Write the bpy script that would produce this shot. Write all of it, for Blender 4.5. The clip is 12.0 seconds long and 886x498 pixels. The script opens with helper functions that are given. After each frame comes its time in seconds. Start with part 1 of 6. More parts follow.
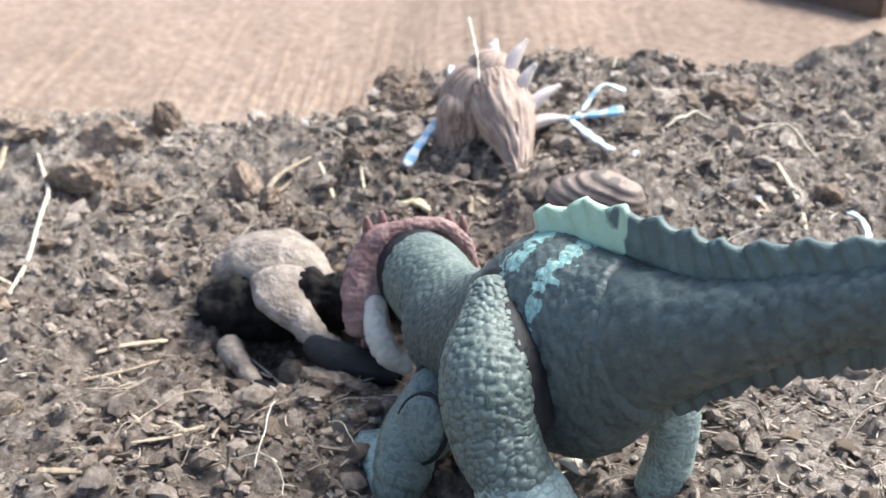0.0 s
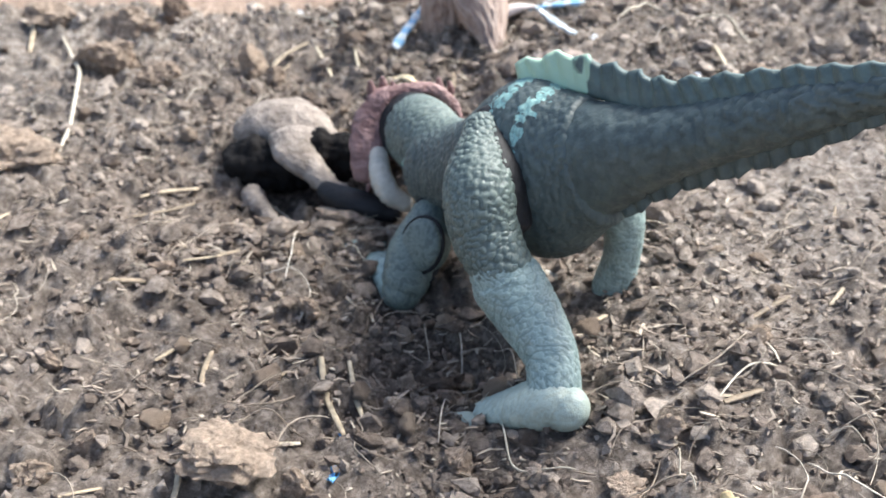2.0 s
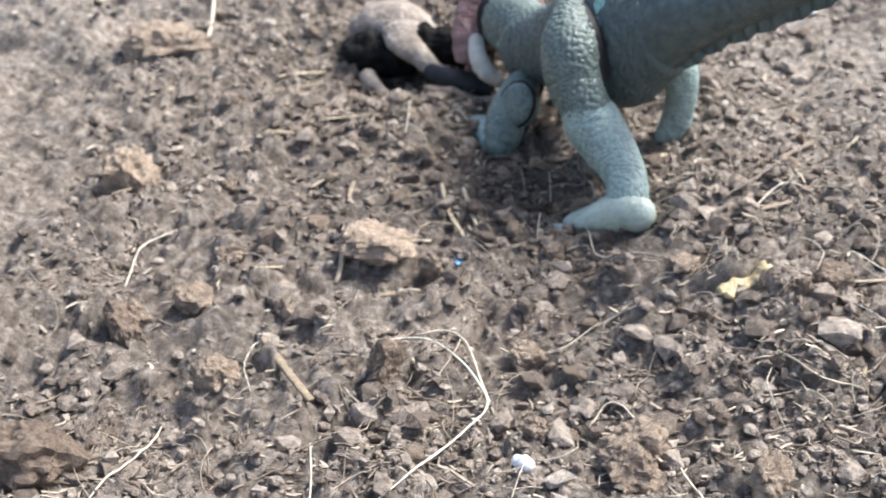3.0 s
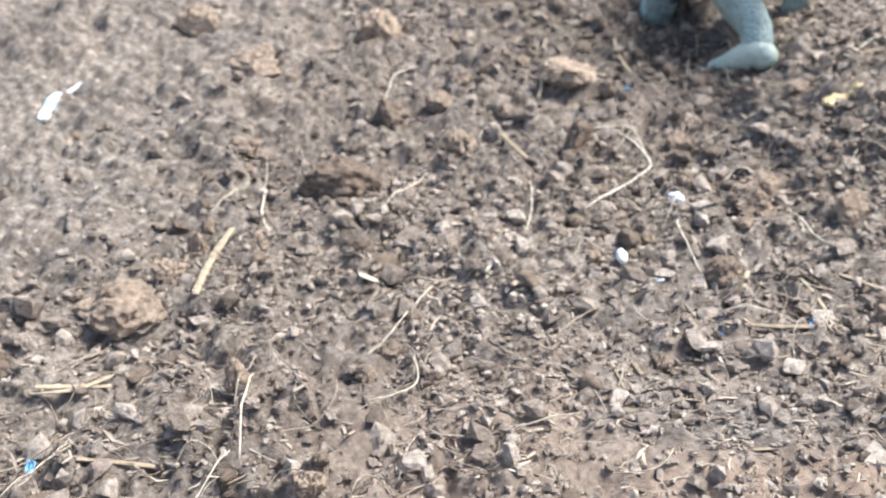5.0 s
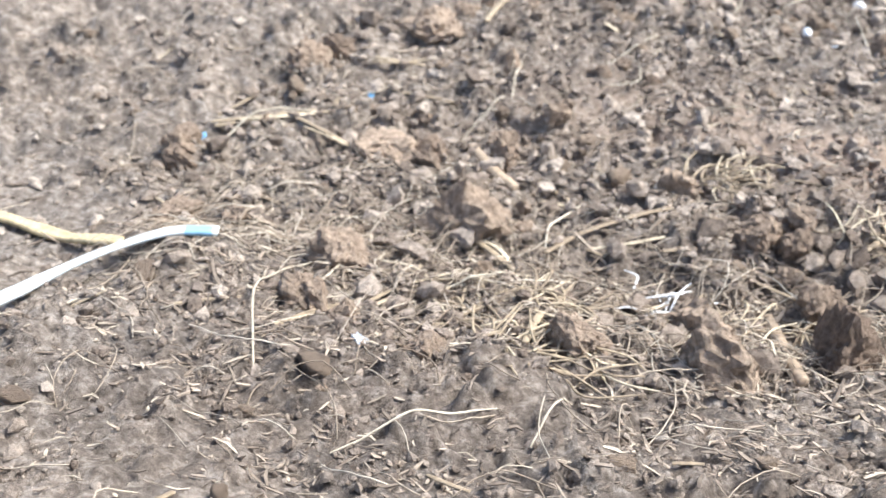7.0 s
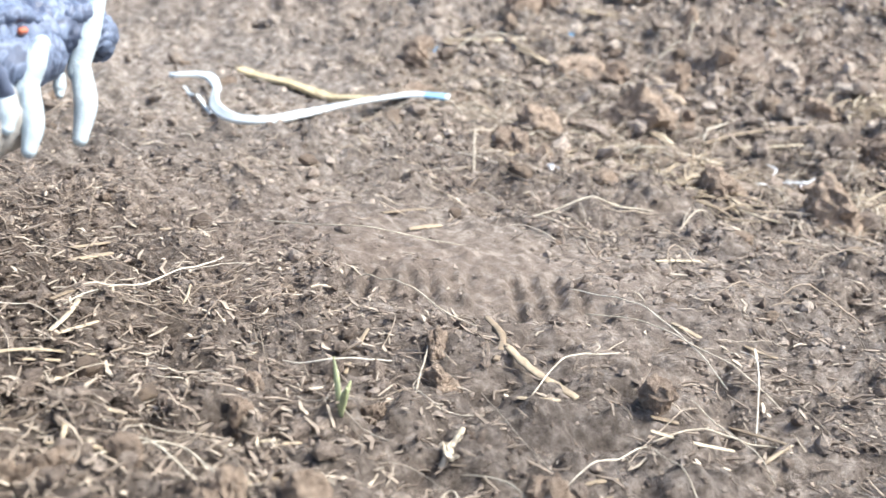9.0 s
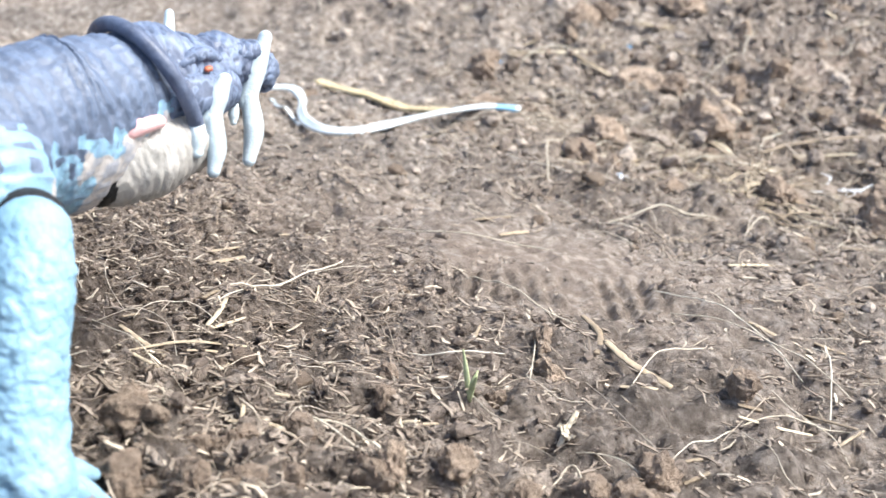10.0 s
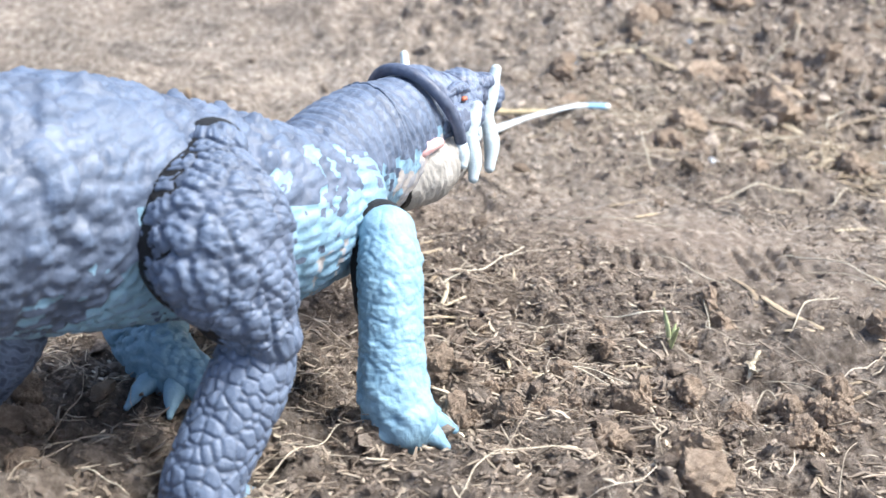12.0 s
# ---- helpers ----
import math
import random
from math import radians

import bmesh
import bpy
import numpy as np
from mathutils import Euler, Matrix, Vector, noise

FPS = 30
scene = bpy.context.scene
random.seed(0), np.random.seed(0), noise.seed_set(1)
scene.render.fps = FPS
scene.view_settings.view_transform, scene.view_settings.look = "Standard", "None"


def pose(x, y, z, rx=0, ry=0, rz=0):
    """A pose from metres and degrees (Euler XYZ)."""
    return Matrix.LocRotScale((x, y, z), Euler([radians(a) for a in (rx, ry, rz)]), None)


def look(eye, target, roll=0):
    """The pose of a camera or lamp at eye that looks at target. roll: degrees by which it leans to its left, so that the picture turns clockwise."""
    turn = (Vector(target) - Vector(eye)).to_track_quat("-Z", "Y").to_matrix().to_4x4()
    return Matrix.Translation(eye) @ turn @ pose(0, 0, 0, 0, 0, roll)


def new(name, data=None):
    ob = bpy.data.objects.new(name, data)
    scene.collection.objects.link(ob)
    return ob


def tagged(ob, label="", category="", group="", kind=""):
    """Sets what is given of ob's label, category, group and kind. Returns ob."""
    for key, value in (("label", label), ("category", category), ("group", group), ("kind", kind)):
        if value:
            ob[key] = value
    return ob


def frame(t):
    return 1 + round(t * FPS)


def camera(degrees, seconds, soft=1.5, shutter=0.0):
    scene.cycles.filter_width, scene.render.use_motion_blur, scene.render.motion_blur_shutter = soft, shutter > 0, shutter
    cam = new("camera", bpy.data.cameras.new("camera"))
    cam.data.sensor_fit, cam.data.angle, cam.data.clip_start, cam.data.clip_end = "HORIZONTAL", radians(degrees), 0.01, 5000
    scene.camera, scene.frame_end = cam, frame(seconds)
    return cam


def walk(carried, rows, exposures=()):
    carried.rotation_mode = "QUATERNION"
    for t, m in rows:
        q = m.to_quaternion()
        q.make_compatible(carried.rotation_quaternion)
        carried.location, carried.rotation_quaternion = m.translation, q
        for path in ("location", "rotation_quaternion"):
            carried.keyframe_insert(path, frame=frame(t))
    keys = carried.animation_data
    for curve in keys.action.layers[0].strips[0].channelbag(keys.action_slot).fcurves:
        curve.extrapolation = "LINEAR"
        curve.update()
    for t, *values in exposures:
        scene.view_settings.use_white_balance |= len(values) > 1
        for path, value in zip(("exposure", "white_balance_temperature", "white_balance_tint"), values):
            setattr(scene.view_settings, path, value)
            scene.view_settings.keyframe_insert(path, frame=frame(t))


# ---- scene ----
cam = camera(41.8, 12.0)
cam.data.dof.use_dof, cam.data.dof.focus_distance, cam.data.dof.aperture_fstop = True, 0.230, 33.0
PATH = [
    (0, (0.005, 0.01, 0.173), (-0.01, 1.784, -0.75), 0.4),
    (0.5, (-0.003, 0.002, 0.174), (0.019, 1.764, -0.773), 1.0),
    (1, (-0.003, -0.011, 0.177), (0.052, 1.734, -0.8), 1.4),
    (1.5, (-0.004, -0.037, 0.185), (0.064, 1.687, -0.826), 1.7),
    (2, (-0.006, -0.055, 0.184), (0.059, 1.654, -0.853), 1.8),
    (2.5, (-0.016, -0.092, 0.187), (0.03, 1.6, -0.879), 1.7),
    (2.7, (-0.021, -0.114, 0.19), (0.009, 1.571, -0.888), 1.5),
    (4.3, (-0.041, -0.236, 0.193), (-0.14, 1.446, -0.885), 0.1),
    (4.5, (-0.041, -0.25, 0.197), (-0.168, 1.425, -0.889), -0.2),
    (5, (-0.044, -0.285, 0.207), (-0.249, 1.37, -0.898), -0.9),
    (5.5, (-0.048, -0.335, 0.21), (-0.345, 1.298, -0.906), -1.5),
    (6, (-0.039, -0.375, 0.2), (-0.436, 1.236, -0.916), -1.6),
    (6.5, (-0.029, -0.408, 0.195), (-0.511, 1.186, -0.912), -1.1),
    (7, (-0.016, -0.449, 0.187), (-0.584, 1.135, -0.894), -0.5),
    (7.5, (-0.008, -0.482, 0.18), (-0.666, 1.092, -0.864), 0.2),
    (7.7, (-0.002, -0.496, 0.177), (-0.686, 1.072, -0.861), 0.5),
    (9.3, (0.022, -0.563, 0.184), (-0.841, 0.939, -0.815), 0.7),
    (9.5, (0.019, -0.568, 0.188), (-0.855, 0.927, -0.812), 0.5),
    (10, (0.019, -0.582, 0.195), (-0.867, 0.903, -0.81), 0.2),
    (10.5, (0.017, -0.6, 0.203), (-0.871, 0.877, -0.811), -0.4),
    (11, (0.017, -0.615, 0.211), (-0.867, 0.859, -0.811), -1.1),
    (11.5, (0.012, -0.633, 0.216), (-0.874, 0.839, -0.808), -2.1),
    (12, (0.005, -0.644, 0.221), (-0.886, 0.833, -0.792), -3.6),
]
walk(cam, [(t, look(eye, target, roll)) for t, eye, target, roll in PATH])

# ---- world, sun ----
scene.view_settings.exposure = 1.32
world = bpy.data.worlds.new("world")
scene.world = world
world.use_nodes = True
wn = world.node_tree
sky = wn.nodes.new("ShaderNodeTexSky")
sky.sky_type, sky.sun_disc = "NISHITA", False
sky.sun_elevation, sky.sun_rotation = radians(52), radians(60)
sky.air_density, sky.dust_density = 1.0, 3.0
wn.links.new(sky.outputs[0], wn.nodes["Background"].inputs[0])
wn.nodes["Background"].inputs[1].default_value = 0.13
sun = new("sun", bpy.data.lights.new("sun", "SUN"))
sun.data.energy, sun.data.angle, sun.data.color = 3.1, radians(24), (0.955, 0.975, 0.955)
sun.matrix_world = look((0.75, 0.45, 1.15), (0, 0, 0))

rng = np.random.default_rng(7)


# ---- number noise, for shapes ----
def hashed(ix, iy, iz, seed):
    n = (ix * 374761393 + iy * 668265263 + iz * 2147483647 + seed * 144269) & 0x7FFFFFFF
    n = ((n ^ (n >> 13)) * 1274126177) & 0x7FFFFFFF
    n = ((n ^ (n >> 15)) * 2246822519) & 0x7FFFFFFF
    return ((n ^ (n >> 16)) & 0xFFFF) / 65535.0


def vnoise(x, y, seed=0):
    """Smooth value noise on the plane, -1 to 1."""
    ix, iy = np.floor(x).astype(np.int64), np.floor(y).astype(np.int64)
    fx, fy = x - ix, y - iy
    fx, fy = fx * fx * (3 - 2 * fx), fy * fy * (3 - 2 * fy)
    a, b = hashed(ix, iy, 0, seed), hashed(ix + 1, iy, 0, seed)
    c, d = hashed(ix, iy + 1, 0, seed), hashed(ix + 1, iy + 1, 0, seed)
    return 2 * ((a * (1 - fx) + b * fx) * (1 - fy) + (c * (1 - fx) + d * fx) * fy) - 1


def cells(p, seed=0):
    """Distances to the nearest and second nearest of jittered cell points in space."""
    base = np.floor(p).astype(np.int64)
    f1, f2 = np.full(len(p), 9.0), np.full(len(p), 9.0)
    for dx in (-1, 0, 1):
        for dy in (-1, 0, 1):
            for dz in (-1, 0, 1):
                c = base + np.array((dx, dy, dz))
                q = np.stack([c[:, k] + 0.15 + 0.7 * hashed(c[:, 0], c[:, 1], c[:, 2], seed + k) for k in range(3)], 1)
                d = np.sqrt(((p - q) ** 2).sum(1))
                f2 = np.minimum(f2, np.maximum(f1, d))
                f1 = np.minimum(f1, d)
    return f1, f2


def clods2d(x, y, seed):
    """Blocky tops of packed clods, 0 in the cracks to about 1; some cells stand higher than others."""
    ix, iy = np.floor(x).astype(np.int64), np.floor(y).astype(np.int64)
    f1, f2, tall = np.full(x.shape, 9.0), np.full(x.shape, 9.0), np.zeros(x.shape)
    for dx in (-1, 0, 1):
        for dy in (-1, 0, 1):
            cx, cy = ix + dx, iy + dy
            d = np.hypot(x - cx - hashed(cx, cy, 0, seed), y - cy - hashed(cx, cy, 1, seed))
            h = hashed(cx, cy, 2, seed)
            nearer = d < f1
            f2 = np.where(nearer, f1, np.minimum(f2, d))
            tall, f1 = np.where(nearer, h, tall), np.minimum(f1, d)
    return (0.15 + tall ** 2) * np.clip((f2 - f1) / 0.35, 0, 1) * np.clip(1.1 - f1, 0, 1) - 0.2


def step(a, b, v):
    t = np.clip((v - a) / (b - a), 0, 1)
    return t * t * (3 - 2 * t)


def bell(x, y, cx, cy, rx, ry):
    return np.exp(-((x - cx) / rx) ** 2 - ((y - cy) / ry) ** 2)


# ---- the lie of the land ----
def rise(x, y):
    """Height of the ground without its small clods."""
    x, y = np.asarray(x, float), np.asarray(y, float)
    z = 0.001 + 0.014 * step(-0.005, 0.06, x) * step(0.03, 0.12, y)
    z = z + 0.012 * step(0.30, 0.36, y) * step(-0.05, 0.0, x) * (1 - step(0.06, 0.16, x))
    z = z + 0.012 * step(0.08, 0.30, x) * step(0.2, 0.42, y)
    z = z - 0.012 * bell(x, y, -0.048, 0.288, 0.030, 0.032)
    z = z - 0.009 * bell(x, y, 0.010, 0.182, 0.022, 0.016)
    z = z - 0.009 * bell(x, y, -0.035, -0.175, 0.06, 0.025)
    z = z + 0.004 * bell(x, y, -0.09, 0.02, 0.05, 0.06) - 0.004 * bell(x, y, -0.13, -0.115, 0.06, 0.03) + 0.004 * bell(x, y, -0.07, 0.155, 0.07, 0.025)
    z = z + 0.006 * bell(x, y, -0.18, -0.215, 0.03, 0.02) - 0.003 * bell(x, y, -0.07, -0.46, 0.06, 0.03)
    u = -0.205 - y + 0.12 * (x + 0.1) * step(-0.2, 0.0, x)
    ramp = 0.012 * np.log1p(np.exp(np.clip(u / 0.012, -40, 40)))
    z = z + 0.285 * np.minimum(ramp, 0.42) - 0.008 * step(-0.09, 0.0, x) * step(-0.34, -0.44, y)
    z = z + 0.004 * bell(x, y, -0.070, -0.335, 0.05, 0.035)
    edge = 0.468 + 0.012 * vnoise(x * 22, y * 0 + 3, 5) + 0.05 * step(0.05, 0.25, x) - 0.012 * step(-0.03, -0.18, x)
    z = z - 0.12 * step(edge - 0.015, edge + 0.12, y)
    far = np.hypot(x, y)
    return z + 0.05 * vnoise(x * 1.3, y * 1.3, 8) * step(0.9, 2.0, far)


def tread(x, y):
    """The shoe print pressed into the slope: ridges in two bands."""
    u = (x + 0.0775) * 0.845 + (y + 0.370) * 0.535
    v = (x + 0.0775) * 0.535 - (y + 0.370) * 0.845
    bend = u + 0.0006 * vnoise(x * 90, y * 90, 15) + 1.5 * v * np.abs(v)
    heel = step(-0.027, -0.023, u) * step(0.005, 0.002, u) * step(-0.010, -0.006, v) * step(0.015, 0.009, v)
    sole = step(0.009, 0.012, u) * step(0.031, 0.028, u) * step(-0.011, -0.007, v) * step(0.021, 0.015, v)
    arch = bell(u, v, 0.0065, 0.002, 0.0022, 0.012)
    area = np.clip(heel + sole, 0, 1)
    wear = 0.65 + 0.35 * vnoise(x * 130, y * 130, 16)
    ridge = np.sin(bend * 2 * math.pi / 0.0045)
    return area * ((0.0014 + 0.0004 * heel) * wear * np.clip(ridge * 1.7, -1, 0.8) - 0.0011) - 0.0016 * arch, np.clip(area + arch, 0, 1)


def dust_shade(x, y):
    """Soil tone, 0 dark to 1 pale and dusty, with shade painted under toys."""
    x, y = np.asarray(x, float), np.asarray(y, float)
    d = 0.5 + 0.20 * step(-0.12, -0.24, x) * step(-0.34, -0.28, y) + 0.22 * bell(x, y, -0.09, -0.345, 0.09, 0.04)
    # Dark bells under and beside the toys put their soft shade into the colour.
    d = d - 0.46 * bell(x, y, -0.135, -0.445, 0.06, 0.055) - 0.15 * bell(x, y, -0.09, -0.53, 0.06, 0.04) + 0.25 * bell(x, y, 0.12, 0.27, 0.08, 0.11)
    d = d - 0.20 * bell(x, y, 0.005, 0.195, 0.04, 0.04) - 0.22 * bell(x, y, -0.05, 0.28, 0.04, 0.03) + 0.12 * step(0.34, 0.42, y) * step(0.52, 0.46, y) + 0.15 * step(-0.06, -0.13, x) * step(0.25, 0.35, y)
    d = d + 0.20 * bell(x, y, 0.0, -0.06, 0.07, 0.03) + 0.15 * bell(x, y, -0.01, 0.115, 0.04, 0.02) - 0.14 * bell(x, y, -0.06, -0.185, 0.07, 0.02)
    d = d + 0.26 * bell(x, y, -0.07, -0.03, 0.15, 0.12) + 0.10 * step(-0.15, -0.22, y)
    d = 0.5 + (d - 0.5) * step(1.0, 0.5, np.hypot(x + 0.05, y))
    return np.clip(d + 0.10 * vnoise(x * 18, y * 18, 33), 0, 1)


def soil(x, y):
    """Full height of the ground."""
    x, y = np.asarray(x, float), np.asarray(y, float)
    near = step(1.2, 0.6, np.hypot(x + 0.05, y))
    smooth = np.clip(bell(x, y, -0.085, -0.355, 0.075, 0.05) + bell(x, y, -0.02, -0.045, 0.06, 0.03)
                     + 0.8 * bell(x, y, -0.26, -0.22, 0.1, 0.06) + 0.8 * bell(x, y, 0.11, 0.27, 0.06, 0.07), 0, 1)
    amp = near * (1 - 0.75 * smooth)
    z = rise(x, y) + 0.003 * near * vnoise(x * 28, y * 28, 1) * (1 - 0.6 * smooth)
    z = z + 0.0030 * amp * vnoise(x * 75, y * 75, 2) + 0.0018 * amp * vnoise(x * 170, y * 170, 3)
    z = z + amp * (0.0040 * clods2d(x * 85, y * 85, 41) + 0.0022 * clods2d(x * 190, y * 190, 42))
    z = z + 0.0011 * near * (1 - 0.5 * smooth) * vnoise(x * 380, y * 380, 4) + 0.0012 * amp * clods2d(x * 330, y * 330, 43)
    z = z + 0.0025 * amp * np.clip(vnoise(x * 110, y * 110, 6) - 0.25, 0, 1)
    t, area = tread(x, y)
    return z + t


# ---- mesh helpers ----
def mesh(name, verts, faces, smooth=True):
    me = bpy.data.meshes.new(name)
    verts = np.asarray(verts, np.float32)
    me.vertices.add(len(verts))
    me.vertices.foreach_set("co", verts.ravel())
    sizes = np.array([len(f) for f in faces], np.int32) if not isinstance(faces, np.ndarray) else np.full(len(faces), faces.shape[1], np.int32)
    flat = faces.ravel() if isinstance(faces, np.ndarray) else np.concatenate([np.asarray(f) for f in faces])
    me.loops.add(len(flat))
    me.loops.foreach_set("vertex_index", flat.astype(np.int32))
    me.polygons.add(len(sizes))
    me.polygons.foreach_set("loop_start", np.concatenate([[0], np.cumsum(sizes)[:-1]]).astype(np.int32))
    me.polygons.foreach_set("use_smooth", np.full(len(sizes), smooth))
    me.update(calc_edges=True)
    me.validate()
    return me


def thing(name, label, category, group="", at=(0, 0, 0), kind=""):
    ob = new(name)
    ob.location, ob.empty_display_size = at, 0.005
    return tagged(ob, label, category, group, kind)


def part(name, me, material, parent=None, label=""):
    ob = new(name, me)
    if not me.materials:
        me.materials.append(material)
    if parent is not None:
        ob.parent = parent
        if parent.parent is None:
            ob.matrix_parent_inverse = Matrix.Translation(-parent.location)
    return tagged(ob, label)


def spline(nodes, count):
    """Catmull-Rom through the nodes, at even steps along their length."""
    n = np.asarray(nodes, float)
    if len(n) == 2:
        return n[0] + (n[1] - n[0]) * np.linspace(0, 1, count)[:, None]
    n = np.vstack([2 * n[0] - n[1], n, 2 * n[-1] - n[-2]])
    n[0, 3:], n[-1, 3:] = n[1, 3:], n[-2, 3:]
    out = []
    for i in range(1, len(n) - 2):
        t = np.linspace(0, 1, 24, endpoint=i == len(n) - 3)[:, None]
        a, b, c, d = n[i - 1:i + 3]
        out.append(0.5 * (2 * b + (c - a) * t + (2 * a - 5 * b + 4 * c - d) * t ** 2 + (3 * b - a - 3 * c + d) * t ** 3))
    out = np.vstack(out)
    s = np.concatenate([[0], np.cumsum(np.linalg.norm(np.diff(out[:, :3], axis=0), axis=1))])
    return np.stack([np.interp(np.linspace(0, s[-1], count), s, out[:, k]) for k in range(out.shape[1])], 1)


def loft(nodes, rings=60, segs=40, up=(0, 0, 1), caps=(1.0, 1.0), relief=None):
    """A rounded tube through nodes (x, y, z, half width, half height), closed by domed ends. relief(p, u) pushes its skin outwards."""
    c = spline(nodes, rings)
    tan = np.gradient(c[:, :3], axis=0)
    tan /= np.linalg.norm(tan, axis=1)[:, None]
    pos, rad, tg, along = [], [], [], []
    for end, k in ((0, caps[0]), (None, 0), (-1, caps[1])):
        if end is None:
            for i in range(rings):
                pos.append(c[i, :3]), rad.append(c[i, 3:5]), tg.append(tan[i]), along.append(i / (rings - 1))
        else:
            sign = -1 if end == 0 else 1
            angles = np.linspace(85, 10, 7) if end == 0 else np.linspace(10, 85, 7)
            for a in np.radians(angles):
                r = c[end, 3:5]
                pos.append(c[end, :3] + sign * tan[end] * r.min() * k * math.sin(a))
                rad.append(r * math.cos(a)), tg.append(tan[end]), along.append(0 if end == 0 else 1)
    pos, rad, tg, along = map(np.array, (pos, rad, tg, along))
    side = np.cross(tg, np.asarray(up, float))
    side /= np.linalg.norm(side, axis=1)[:, None]
    rise_dir = np.cross(side, tg)
    th = np.linspace(0, 2 * math.pi, segs, endpoint=False)
    out = side[:, None] * (rad[:, 0, None] * np.cos(th))[..., None] + rise_dir[:, None] * (rad[:, 1, None] * np.sin(th))[..., None]
    p = (pos[:, None] + out).reshape(-1, 3)
    if relief is not None:
        o = out.reshape(-1, 3)
        o = o / np.maximum(np.linalg.norm(o, axis=1)[:, None], 1e-9)
        p = p + o * relief(p, np.repeat(along, segs), np.tile(th, len(pos)))[:, None]
    n = len(pos)
    i, j = np.meshgrid(np.arange(n - 1), np.arange(segs), indexing="ij")
    quads = np.stack([i * segs + j, i * segs + (j + 1) % segs, (i + 1) * segs + (j + 1) % segs, (i + 1) * segs + j], -1).reshape(-1, 4)
    first, last = len(p), len(p) + 1
    p = np.vstack([p, p[:segs].mean(0), p[-2 * segs:][segs:].mean(0)])
    faces = [tuple(f) for f in quads]
    faces += [(first, (k + 1) % segs, k) for k in range(segs)]
    faces += [(last, (n - 1) * segs + k, (n - 1) * segs + (k + 1) % segs) for k in range(segs)]
    return p, faces


def scales(size, depth, stretch=(1, 1, 1), seed=0):
    def f(p, u, th):
        f1, f2 = cells(p * np.asarray(stretch) / size, seed)
        return depth * (1.6 * step(0.0, 0.22, f2 - f1) + 0.5 * (0.5 - f1) - 1.2)
    return f


def both(*fs):
    return lambda p, u, th: sum(f(p, u, th) for f in fs)


def paint(me, values, name="paint"):
    layer = me.attributes.new(name, "FLOAT", "POINT")
    layer.data.foreach_set("value", np.asarray(values, np.float32))


def body(name, nodes, material, parent, label="", mask=None, mask2=None, **kw):
    kept, relief = [], kw.pop("relief", None)

    def noted(p, u, th):
        kept.append(relief(p, u, th))
        return kept[-1]

    v, f = loft(nodes, relief=noted if relief else None, **kw)
    me = mesh(name, v, f)
    if relief:
        lo, hi = np.quantile(kept[0], (0.08, 0.95))
        paint(me, np.append(np.clip((kept[0] - lo) / max(hi - lo, 1e-9), 0, 1), (0.5, 0.5)), "worn")
    if mask is not None:
        paint(me, mask(v))
    if mask2 is not None:
        paint(me, mask2(v), "paint2")
    return part(name, me, material, parent, label)


def moved(nodes, dx, dy, dz, grow):
    """The same nodes shifted and fattened, for the dark gap of a joint."""
    return [(n[0] + dx, n[1] + dy, n[2] + dz, n[3] + grow, n[4] + grow) for n in nodes]


# ---- materials ----
def shader(name, rough=0.6, spec=0.4):
    m = bpy.data.materials.new(name)
    m.use_nodes = True
    b = m.node_tree.nodes["Principled BSDF"]
    b.inputs["Roughness"].default_value, b.inputs["Specular IOR Level"].default_value = rough, spec
    return m, m.node_tree, b


def node(tree, kind, **values):
    n = tree.nodes.new(kind)
    for k, v in values.items():
        n.inputs[k.replace("_", " ")].default_value = v
    return n


def grain(tree, scale, detail=4.0, rough=0.6, vector=None):
    n = node(tree, "ShaderNodeTexNoise", Scale=scale, Detail=detail, Roughness=rough)
    if vector is None:
        vector = tree.nodes.new("ShaderNodeTexCoord").outputs["Object"]
    tree.links.new(vector, n.inputs["Vector"])
    return n.outputs["Fac"]


def ramp(tree, fac, *stops):
    r = tree.nodes.new("ShaderNodeValToRGB")
    e = r.color_ramp.elements
    while len(e) < len(stops):
        e.new(0.5)
    for el, (at, col) in zip(e, stops):
        el.position, el.color = at, (*col, 1)
    tree.links.new(fac, r.inputs[0])
    return r.outputs[0]


def mix(tree, fac, a, b, blend="MIX"):
    m = tree.nodes.new("ShaderNodeMix")
    m.data_type, m.blend_type = "RGBA", blend
    for v, s in ((fac, m.inputs[0]), (a, m.inputs[6]), (b, m.inputs[7])):
        if hasattr(v, "is_output"):
            tree.links.new(v, s)
        else:
            s.default_value = v if isinstance(v, float) else (*v, 1)
    return m.outputs[2]


def bump(tree, bsdf, height, distance, strength=1.0):
    b = node(tree, "ShaderNodeBump", Strength=strength, Distance=distance)
    tree.links.new(height, b.inputs["Height"])
    tree.links.new(b.outputs[0], bsdf.inputs["Normal"])


def attribute(tree, name):
    a = tree.nodes.new("ShaderNodeAttribute")
    a.attribute_name = name
    return a.outputs["Fac"]


def island(tree):
    return tree.nodes.new("ShaderNodeNewGeometry").outputs["Random Per Island"]


def each(tree):
    return tree.nodes.new("ShaderNodeObjectInfo").outputs["Random"]


def value_of(tree):
    return attribute(tree, "tone")


def dust_shade_tint(t):
    # Multiplies the soil colour: painted shade below 0.5, pale dusty ground above.
    return ramp(t, attribute(t, "dust_shade"), (0.0, (0.42, 0.40, 0.39)), (0.5, (0.99, 1.0, 1.01)), (1.0, (1.48, 1.57, 1.64)))


